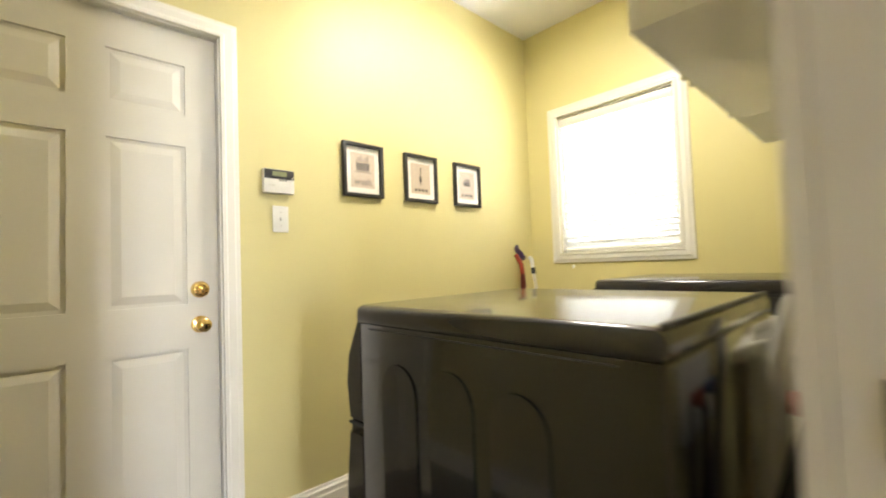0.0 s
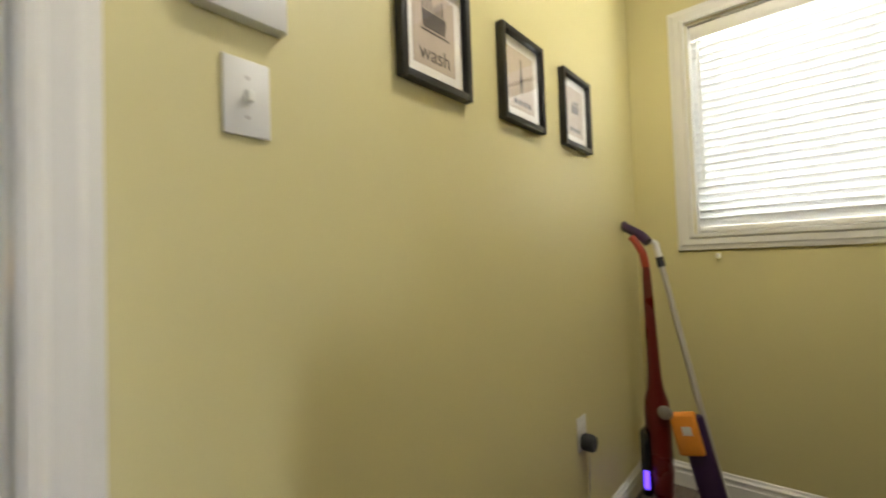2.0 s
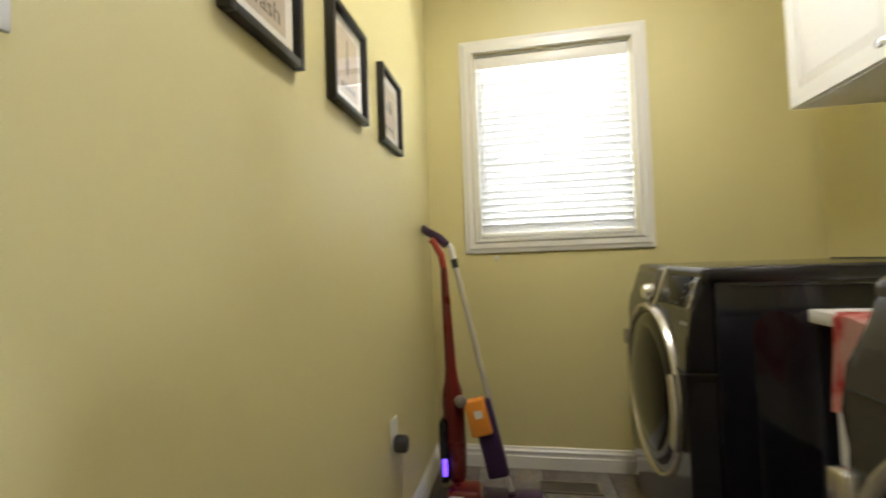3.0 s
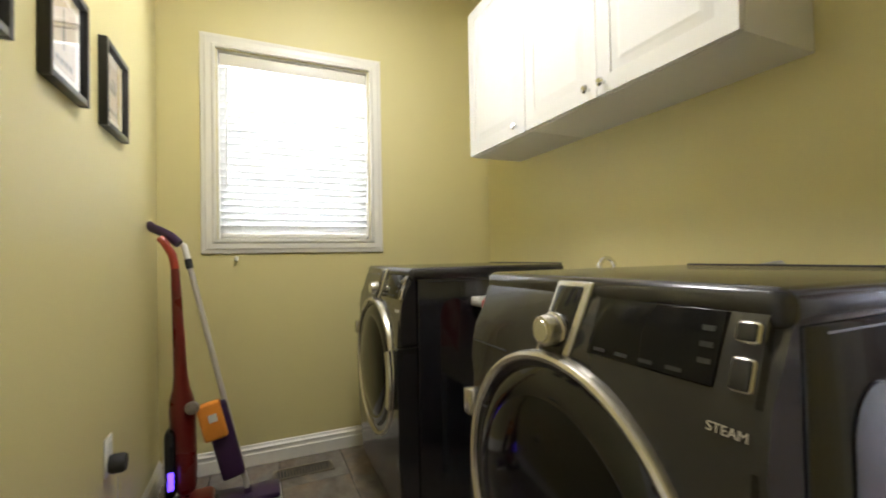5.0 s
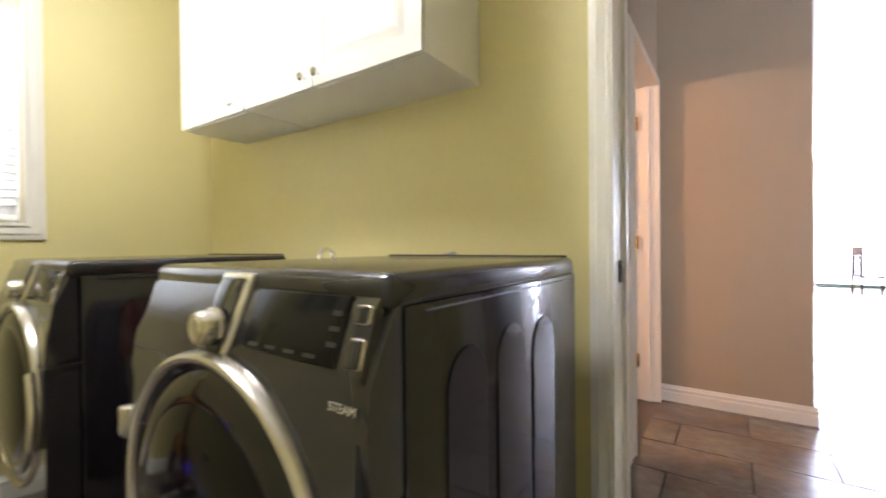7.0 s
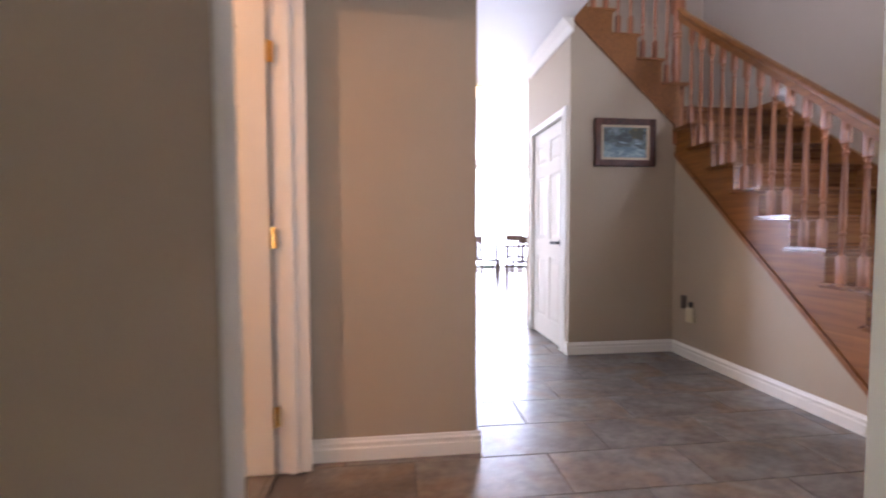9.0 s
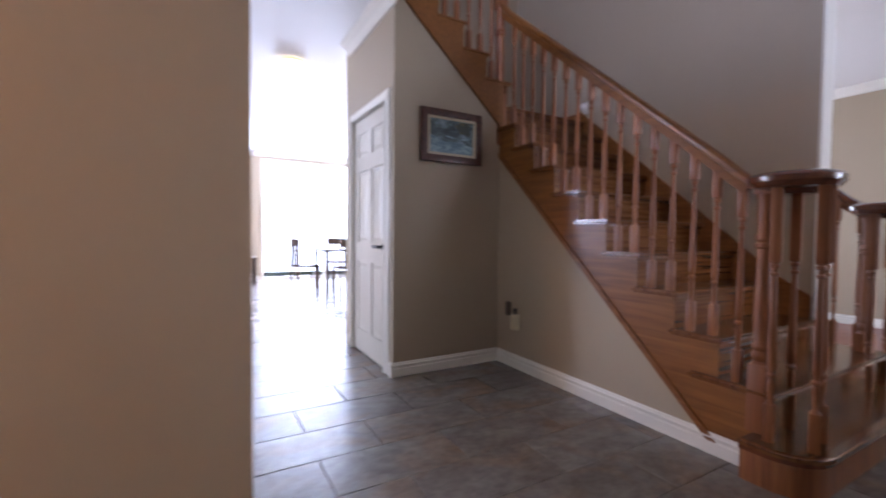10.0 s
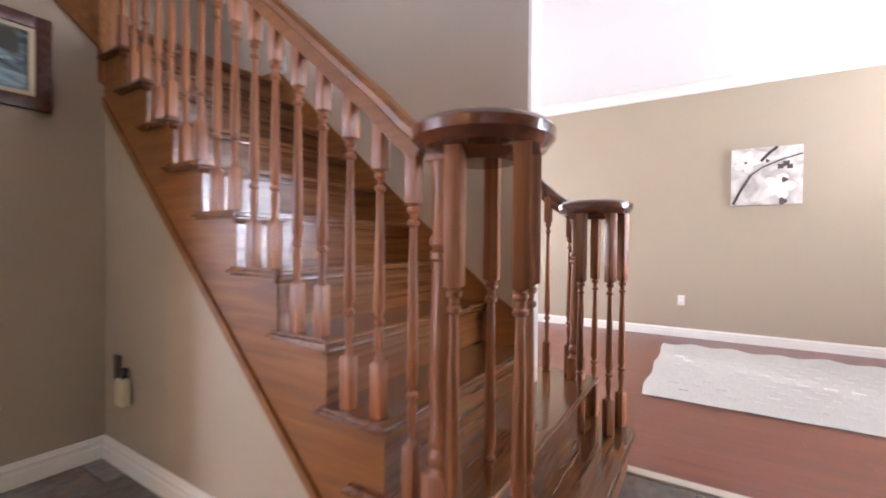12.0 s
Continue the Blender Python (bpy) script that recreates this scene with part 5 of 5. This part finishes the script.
def newel_mesh(height, square, foot, top):
    bm = bmesh.new()
    h = square / 2
    box(bm, -h, h, -h, h, 0.0, foot, bevel=0.004)
    box(bm, -h, h, -h, h, height - top, height, bevel=0.004)
    a, b = foot, height - top
    L = b - a
    r = h * 0.97
    lathe(bm, [(r, a), (r * 0.8, a + 0.015), (r, a + 0.03), (r, a + 0.045), (r * 0.75, a + 0.06), (r * 0.95, a + 0.075), (r * 0.95, a + 0.085), (r * 0.80, a + 0.10), (r * 0.95, a + 0.20 * L + 0.06), (r * 0.88, a + 0.45 * L), (r * 0.76, a + 0.68 * L),
               (r, a + 0.69 * L), (r, a + 0.71 * L), (r * 0.75, a + 0.72 * L), (r, a + 0.735 * L), (r, a + 0.755 * L), (r * 0.80, a + 0.77 * L), (r * 0.86, b - 0.03), (r, b - 0.012), (r, b)], 24)
    return mesh_of("newel", bm, OAKUP, True)


# corner newel at the landing
nw = new("newel", newel_mesh(1.66, 0.085, 0.42, 0.55))
nw.parent, nw.location = stair, (CLX + 0.03, BY, 1.78)
lan = part("newel_cap", lathe(bmesh.new(), [(0.02, 3.43), (0.055, 3.435), (0.060, 3.45), (0.05, 3.47), (0.02, 3.485)], 20, (CLX + 0.03, BY, 0)), OAKUP, stair)
part("newel_drop", lathe(bmesh.new(), [(0.006, 1.70), (0.028, 1.72), (0.036, 1.745), (0.030, 1.77), (0.042, 1.78)], 20, (CLX + 0.03, BY, 0)), CAPWOOD, stair)
# upper flight balusters and rail
um = baluster_mesh(0.90)
for j in range(1, 8):
    for off in (0.066, 0.176):
        if U0 + (j - 1) * UN + off < -2.22:
            continue
        b = new("baluster", um)
        b.parent, b.location = stair, (CLX + 0.03, U0 + (j - 1) * UN + off, UB + UR * j)
part("handrail", sweep(bmesh.new(), [(CLX + 0.03, -2.26, 3.34), (CLX + 0.03, -0.85, 3.34 + 1.41 * 0.87)], RAILP), OAK, stair)


def volute(cx, cy, z_top, z_foot, side, label):
    """Round end of a rail: a thick moulded disc on a newel with balusters in a ring."""
    disc = [(0.02, z_top - 0.088), (0.075, z_top - 0.088), (0.085, z_top - 0.075), (0.105, z_top - 0.066), (0.150, z_top - 0.062), (0.158, z_top - 0.050), (0.168, z_top - 0.040), (0.170, z_top - 0.018), (0.160, z_top - 0.006), (0.140, z_top), (0.02, z_top + 0.002)]
    v = part("volute", lathe(bmesh.new(), disc, 48, (cx, cy, 0)), CAPWOOD, stair, label)
    h = z_top - 0.062 - z_foot
    n = new("newel", newel_mesh(h, 0.074, 0.30, 0.02))
    n.parent, n.location = stair, (cx + 0.085, cy + side * 0.030, z_foot)
    m = baluster_mesh(h, 0.038, 0.31, 0.16)
    for dx, dy, turn in ((-0.120, 0.050, 22), (-0.090, -0.085, 43), (0.030, -0.120, 14), (0.015, 0.100, 8)):
        b = new("baluster", m)
        b.parent, b.matrix_basis = stair, pose(cx + dx, cy + side * dy, z_foot, 0, 0, turn * side)
    return v


volute(0.920, -2.325, 1.315, TOP1, 1, "dark glossy round rail volute")
volute(0.925, -3.52, 1.245, TOP1, -1, "dark glossy round rail volute")
part("handrail", sweep(bmesh.new(), [(0.97, -3.60, 1.235), (1.04, -3.605, 1.245), (1.12, -3.61, 1.30), (1.20, -3.61, 1.375), (1.32, -3.61, 1.48)], RAILP), CAPWOOD, stair)
for x in (1.065, 1.18):
    b = new("baluster", baluster_mesh(0.87 if x < 1.1 else 0.95))
    b.parent, b.location = stair, (x, -3.61, tread_top(2))


# ---- foyer things ----
pt = thing("landscape_painting", pose(CLX - 0.001, -2.085, 1.585), "dark walnut framed winter river landscape painting", "painting")
W, H = 0.535, 0.395
bm = bmesh.new()
for (y0, y1, z0, z1) in ((0, 0.055, 0, H), (W - 0.055, W, 0, H), (0.055, W - 0.055, 0, 0.055), (0.055, W - 0.055, H - 0.055, H)):
    box(bm, -0.030, 0.0, y0, y1, z0, z1, bevel=0.006)
part("frame", bm, DARKWOOD, pt)
part("liner", boxes((-0.022, 0.0, 0.055, 0.075, 0.055, H - 0.055), (-0.022, 0.0, W - 0.075, W - 0.055, 0.055, H - 0.055), (-0.022, 0.0, 0.075, W - 0.075, 0.055, 0.072), (-0.022, 0.0, 0.075, W - 0.075, H - 0.072, H - 0.055)), GILT, pt, "pale gilt liner", smooth=False)
cv = part("canvas", boxes((-0.012, -0.002, 0.075, W - 0.075, 0.072, H - 0.072)), PAINTINGMAT, pt, "painted winter landscape", smooth=False)
part("river", extrude_poly(bmesh.new(), [(0.078, 0.075), (W - 0.078, 0.075), (W - 0.078, 0.205), (0.40, 0.185), (0.33, 0.158), (0.26, 0.165), (0.17, 0.150), (0.078, 0.140)], "x", -0.0135, -0.012), SNOWPAINT, cv, smooth=False)
part("foliage", extrude_poly(bmesh.new(), [(0.10, 0.22), (0.20, 0.235), (0.24, 0.29), (0.20, 0.318), (0.11, 0.318)], "x", -0.0135, -0.012), FOLIAGEPAINT, cv, smooth=False)

part("ice_floe", extrude_poly(bmesh.new(), [(0.24, 0.186), (0.31, 0.196), (0.33, 0.206), (0.30, 0.207), (0.25, 0.196)], "x", -0.0136, -0.012), SNOWPAINT, cv, smooth=False)
part("ice_floe", extrude_poly(bmesh.new(), [(0.11, 0.186), (0.17, 0.184), (0.19, 0.192), (0.13, 0.202)], "x", -0.0136, -0.012), SNOWPAINT, cv, smooth=False)

dk = thing("wall_outlet_plate", pose(2.762, STY, 0.455), "dark brown outlet plate on the tan stair wall", "outlet")
part("plate", boxes((-0.034, 0.034, 0.001, 0.008, -0.056, 0.056), bevel=0.0025), material("dark_brown_plate", (0.06, 0.045, 0.035), 0.4), dk)
fr = thing("air_freshener", pose(2.655, STY, 0.38), "cream plug-in air freshener with a dark top", "air freshener")
part("body", box(bmesh.new(), -0.036, 0.036, 0.001, 0.045, -0.075, 0.045, bevel=0.012, segments=3), material("cream_plastic", (0.62, 0.56, 0.38), 0.35), fr)
part("bottle_top", lathe(bmesh.new(), [(0.012, 0.045), (0.012, 0.065), (0.017, 0.070), (0.017, 0.088), (0.008, 0.092)], 14, (0, 0.022, 0)), BLACKMATT, fr)

nl = thing("night_light", pose(2.93, -3.29, 2.235), "small cream plug-in night light above the stair skirt", "night light")
part("plate", boxes((-0.034, 0.034, 0.001, 0.007, -0.055, 0.055), bevel=0.002), PLASTICWHITE, nl)
part("shade", box(bmesh.new(), -0.026, 0.026, 0.006, 0.040, -0.020, 0.040, bevel=0.008), PLASTICWHITE, nl)

# low white post and half wall beside the dining opening
ps = thing("newel_post", pose(-0.215, -3.50, 0), "low white square post with moulded cap and base", "post")
part("shaft", boxes((-0.045, 0.045, -0.045, 0.045, 0.10, 0.80), bevel=0.003), WHITE, ps)
part("plinth", boxes((-0.075, 0.075, -0.075, 0.075, 0.011, 0.075), (-0.062, 0.062, -0.062, 0.062, 0.075, 0.10), bevel=0.006), WHITE, ps)
part("cap", boxes((-0.060, 0.060, -0.060, 0.060, 0.80, 0.83), (-0.078, 0.078, -0.078, 0.078, 0.83, 0.875), bevel=0.006), WHITE, ps)
structure("wall_low", boxes((-2.4, -0.262, -3.54, -3.46, 0.011, 0.80)), TAN, "low tan half wall beside the dining room")
structure("trim_low_cap", boxes((-2.4, -0.262, -3.56, -3.44, 0.801, 0.83), bevel=0.004), WHITE, "white cap on the half wall", "trim")

# ---- dining room things ----
rg = bmesh.new()
rows = []
N, M = 40, 24
for j in range(M + 1):
    row = []
    for i in range(N + 1):
        x, y = -1.55 + 2.40 * i / N, -6.45 + 1.80 * j / M
        lift = 0.004
        if j == 0:
            lift += 0.012 + 0.010 * math.sin(i * 1.1) + 0.006 * math.sin(i * 0.43)
        elif j == 1:
            lift += 0.008
        row.append(rg.verts.new((x + 0.01 * math.sin(j * 0.7), y, lift + 0.0025 * math.sin(i * 0.9) * math.sin(j * 0.8))))
    rows.append(row)
for a, b in zip(rows, rows[1:]):
    for i in range(N):
        rg.faces.new((a[i], a[i + 1], b[i + 1], b[i]))
bmesh.ops.solidify(rg, geom=rg.faces[:], thickness=0.010)
rug = thing("area_rug", pose(0, 0, 0.008), "cream woven rug with a wavy edge on red-brown boards", "rug")
part("rug_body", rg, RUGWHITE, rug)
tuft = mesh_of("woven_tuft", box(bmesh.new(), -0.035, 0.035, -0.012, 0.012, 0.004, 0.0105, bevel=0.002), RUGWHITE, True)
for j in range(9):
    for i in range(14):
        t = new("woven_tuft", tuft)
        t.parent, t.location = rug, (-1.35 + i * 0.15 + 0.07 * (j % 2), -6.1 + j * 0.15, 0)

ca = thing("canvas_picture", pose(-0.335, -7.0, 1.485), "square grey canvas with a dark branch and white blossoms", "painting")
cvs = part("canvas", boxes((0, 0.600, 0.001, 0.036, 0, 0.600), bevel=0.003), CANVASART, ca)
brm = bmesh.new()
tube(brm, [(0.580, 0.0365, 0.010), (0.515, 0.0365, 0.157), (0.430, 0.0365, 0.314)], 0.015, 6)
tube(brm, [(0.430, 0.0365, 0.314), (0.331, 0.0365, 0.390), (0.190, 0.0365, 0.453), (0.010, 0.0365, 0.506)], 0.008, 6)
tube(brm, [(0.345, 0.0365, 0.455), (0.275, 0.0365, 0.535), (0.210, 0.0365, 0.592)], 0.016, 6)
part("branch", brm, INK, cvs, "dark painted branch")


def petals(cx, cz, r, n, depth, name, mat):
    """A painted flower: rounded petals round a centre, lying on the canvas."""
    pts = []
    for k in range(n * 6):
        a = 2 * math.pi * k / (n * 6)
        q = r * (0.62 + 0.38 * abs(math.sin(a * n / 2)))
        pts.append((cx + q * math.cos(a), cz + q * math.sin(a)))
    part(name, extrude_poly(bmesh.new(), pts, "y", 0.0355, depth), mat, cvs, smooth=False)


petals(0.473, 0.453, 0.120, 5, 0.0368, "white_blossom", MATBOARD)
petals(0.190, 0.185, 0.140, 5, 0.0368, "white_blossom", MATBOARD)
petals(0.090, 0.545, 0.055, 4, 0.0368, "white_blossom", MATBOARD)
for bx, bz, r in ((0.475, 0.450, 0.014), (0.147, 0.250, 0.030), (0.160, 0.030, 0.040), (0.290, 0.455, 0.020)):
    petals(bx, bz, r, 3, 0.0374, "stamen", INK)
for bx, bz, r in ((0.180, 0.390, 0.032), (0.135, 0.415, 0.036), (0.105, 0.385, 0.030)):
    petals(bx, bz, r, 4, 0.0376, "dark_blossom", INK)
do = thing("wall_outlet", pose(0.72, -7.0, 0.42), "white outlet with a small plug on the dining wall", "outlet")
part("plate", boxes((-0.035, 0.035, 0.001, 0.007, -0.058, 0.058), bevel=0.0025), PLASTICWHITE, do)
part("plug", boxes((-0.022, 0.022, 0.006, 0.045, -0.04, 0.01), bevel=0.006), PLASTICWHITE, do)

# ---- powder room lamp ----
sc = thing("vanity_light", pose(0.35, 2.47, 2.06), "warm wall vanity light with a frosted shade", "lamp")
part("back_plate", boxes((-0.20, 0.20, -0.02, 0.009, -0.05, 0.05), bevel=0.006), BRASS, sc)
part("shade", lathe(bmesh.new(), [(0.03, -0.05), (0.055, -0.04), (0.06, 0.03), (0.045, 0.05)], 20, (0, -0.075, 0)), FROST, sc)
vl = new("vanity_lamp", bpy.data.lights.new("vanity_lamp", "POINT"))
vl.data.energy, vl.data.color, vl.data.shadow_soft_size = 105, (1.0, 0.58, 0.34), 0.03
vl.location = (0.35, 2.25, 2.055)

# ---- family room things ----
def armchair(m):
    a = thing("armchair", m, "beige upholstered armchair with a blue cushion", "armchair")
    part("seat", box(bmesh.new(), -0.32, 0.32, -0.36, 0.30, 0.22, 0.46, bevel=0.05, segments=3), BEIGECLOTH, a)
    part("backrest", box(bmesh.new(), -0.40, 0.40, 0.26, 0.46, 0.22, 0.92, bevel=0.07, segments=3), BEIGECLOTH, a)
    for s in (-1, 1):
        part("armrest", box(bmesh.new(), s * 0.42 - 0.10, s * 0.42 + 0.10, -0.40, 0.44, 0.10, 0.62, bevel=0.06, segments=3), BEIGECLOTH, a)
        for fy in (-0.32, 0.38):
            part("foot", boxes((s * 0.40 - 0.03, s * 0.40 + 0.03, fy - 0.03, fy + 0.03, 0.0, 0.11)), CHAIRDARK, a)
    part("base", boxes((-0.33, 0.33, -0.34, 0.40, 0.10, 0.23), bevel=0.02), BEIGECLOTH, a)
    return a


armchair(pose(8.6, -0.05, 0, 0, 0, 62))
cu = thing("cushion", pose(8.62, 0.04, 0.462, 0, 0, 60), "blue square cushion on the armchair", "cushion")
part("cover", box(bmesh.new(), -0.20, 0.20, 0.02, 0.14, 0.0, 0.36, bevel=0.05, segments=3), BLUECLOTH, cu)


def side_table(m):
    t = thing("side_table", m, "small dark side table beside the armchair", "table")
    part("tabletop", box(bmesh.new(), -0.22, 0.22, -0.22, 0.22, 0.52, 0.55, bevel=0.005), CHAIRDARK, t)
    part("shelf", boxes((-0.18, 0.18, -0.18, 0.18, 0.18, 0.20)), CHAIRDARK, t)
    for x in (-0.19, 0.19):
        for y in (-0.19, 0.19):
            part("leg", boxes((x - 0.018, x + 0.018, y - 0.018, y + 0.018, 0.0, 0.52)), CHAIRDARK, t)
    return t


side_table(pose(9.2, -0.85, 0))
tb = thing("dining_table", pose(8.0, -2.75, 0), "dark wooden kitchen table against the bright patio door", "table")
part("tabletop", box(bmesh.new(), -0.50, 0.50, -0.75, 0.75, 0.71, 0.745, bevel=0.006), CHAIRDARK, tb)
for x in (-0.43, 0.43):
    for y in (-0.68, 0.68):
        part("leg", boxes((x - 0.03, x + 0.03, y - 0.03, y + 0.03, 0.0, 0.71), bevel=0.004), CHAIRDARK, tb)


def chair(m):
    c = thing("dining_chair", m, "dark wooden chair with a slatted back", "chair", "chairs round the table")
    part("seat", box(bmesh.new(), -0.21, 0.21, -0.21, 0.21, 0.43, 0.465, bevel=0.010), CHAIRDARK, c)
    for x in (-0.18, 0.18):
        part("leg", boxes((x - 0.018, x + 0.018, -0.20, -0.164, 0.0, 0.43), bevel=0.003), CHAIRDARK, c)
        part("leg", boxes((x - 0.018, x + 0.018, 0.164, 0.20, 0.0, 0.94), bevel=0.003), CHAIRDARK, c)
    part("top_rail", box(bmesh.new(), -0.162, 0.162, 0.17, 0.195, 0.80, 0.93, bevel=0.004), CHAIRDARK, c)
    for x in (-0.09, 0.0, 0.09):
        part("back_slat", boxes((x - 0.015, x + 0.015, 0.176, 0.19, 0.465, 0.80)), CHAIRDARK, c)
    return c


ch = chair(pose(7.3, -2.35, 0, 0, 0, 90))
copy_thing(ch, pose(7.35, -3.1, 0, 0, 0, 84))
copy_thing(ch, pose(8.75, -2.6, 0, 0, 0, -90))
copy_thing(ch, pose(7.9, -1.75, 0, 0, 0, 8))
fp = thing("picture_frame", pose(9.9, -0.85, 1.42), "wide white framed picture on the family room wall", "picture")
part("frame", boxes((-0.03, -0.001, 0, 0.05, 0, 0.50), (-0.03, -0.001, 0.65, 0.70, 0, 0.50), (-0.03, -0.001, 0.05, 0.65, 0, 0.05), (-0.03, -0.001, 0.05, 0.65, 0.45, 0.50), bevel=0.004), WHITE, fp)
part("mat_board", boxes((-0.010, -0.002, 0.05, 0.65, 0.05, 0.45)), MATBOARD, fp, smooth=False)
part("print", boxes((-0.012, -0.0095, 0.16, 0.54, 0.15, 0.35)), CANVASART, fp, smooth=False)
fr2 = thing("floor_rug", pose(7.2, 0.25, 0.001), "red patterned rug on the family room tiles", "rug")
part("rug_body", box(bmesh.new(), -1.4, 1.4, -0.75, 0.9, 0.0, 0.010, bevel=0.003), REDRUG, fr2)
# ceiling lamp seen beyond the hall
cl = thing("ceiling_light", pose(4.6, -0.95, LOW), "round frosted flush ceiling light", "lamp")
part("base", lathe(bmesh.new(), [(0.11, 0.0), (0.11, -0.02), (0.10, -0.03)], 28), BRASS, cl)
part("shade", lathe(bmesh.new(), [(0.145, -0.028), (0.15, -0.04), (0.13, -0.075), (0.08, -0.105), (0.01, -0.115)], 28), FROST, cl)
part("finial", lathe(bmesh.new(), [(0.012, -0.112), (0.016, -0.122), (0.006, -0.135)], 12), BLACKMATT, cl)


# ---- floor tiles and boards, piece by piece ----
TP, TL, TG = 0.307, 0.63, 0.004     # tile width, length, joint


def tile_mesh(w, d):
    bm = bmesh.new()
    box(bm, -w / 2, w / 2, -d / 2, d / 2, -0.0115, 0.0)
    top = [e for e in bm.edges if all(v.co.z > -0.001 for v in e.verts)]
    bmesh.ops.bevel(bm, geom=top, offset=0.002, segments=1, affect="EDGES")
    return mesh_of("tile", bm, SLATE, False)


whole = tile_mesh(TP - TG, TL - TG)
tiles = tagged(new("floor_tiles"), "grey-brown slate-look floor tiles in running bond", "floor", kind="structure")
far = bmesh.new()


def lay(x0, x1, y0, y1, near):
    """Rows of tiles along y at constant x, alternate rows shifted by half a tile, cut at the region's edges."""
    i0, i1 = math.floor((x0 - 1.41) / TP), math.ceil((x1 - 1.41) / TP)
    for i in range(i0, i1):
        a, b = max(x0, 1.41 + i * TP), min(x1, 1.41 + (i + 1) * TP)
        if b - a < 0.02:
            continue
        shift = (-0.925 if i % 2 == 0 else -0.61)
        for j in range(math.floor((y0 - shift) / TL), math.ceil((y1 - shift) / TL)):
            c, d = max(y0, j * TL + shift), min(y1, (j + 1) * TL + shift)
            if d - c < 0.02:
                continue
            if near:
                full = b - a > TP - 1e-4 and d - c > TL - 1e-4
                me = whole if full else tile_mesh(b - a - TG, d - c - TG)
                t = new("tile", me)
                t.parent = tiles
                t.matrix_basis = pose((a + b) / 2, (c + d) / 2, random.uniform(-0.0006, 0.0), random.uniform(-0.08, 0.08), random.uniform(-0.08, 0.08), 180 * random.randint(0, 1))
            else:
                box(far, a + TG / 2, b - TG / 2, c + TG / 2, d - TG / 2, -0.0115, 0.0)


lay(-0.385, 3.62, -3.50, 0.49, True)
lay(PX, -0.385, -0.62, WY, True)
lay(-2.4, -0.385, -3.50, -0.90, False)
lay(0.0, 1.46, 0.62, 2.48, False)
lay(3.62, 9.9, CLY, 3.2, False)
lay(1.60, 3.62, 0.49, 3.2, False)
lay(4.05, 9.9, -4.1, CLY, False)
ft = part("far_tile", far, SLATE, tiles, smooth=False)
ft["kind"] = "stuff"

boards = tagged(new("floor_boards"), "red-brown glossy wood floor boards in the dining room", "floor", kind="structure")
bw = 0.125
bmeshes = {}
y = -7.0
row = 0
while y < -3.57:
    x = -3.05 + (-0.9 + 0.37 * (row % 5)) % 0.9 - 0.9
    w = min(bw, -3.566 - y)
    while x < 4.05:
        n = random.choice((0.9, 1.2, 1.5))
        a, b = max(x, -3.05), min(x + n, 4.05)
        if b - a > 0.05 and w > 0.02:
            key = (round(b - a, 3), round(w, 3))
            if key not in bmeshes:
                bmeshes[key] = mesh_of("board", boxes((-(b - a) / 2 + 0.0003, (b - a) / 2 - 0.0003, -w / 2 + 0.0003, w / 2 - 0.0003, -0.014, 0.0)), REDWOOD, False)
            t = new("board", bmeshes[key])
            t.parent, t.location = boards, ((a + b) / 2, y + w / 2, random.uniform(-0.0004, 0.0))
        x += n
    y += bw
    row += 1
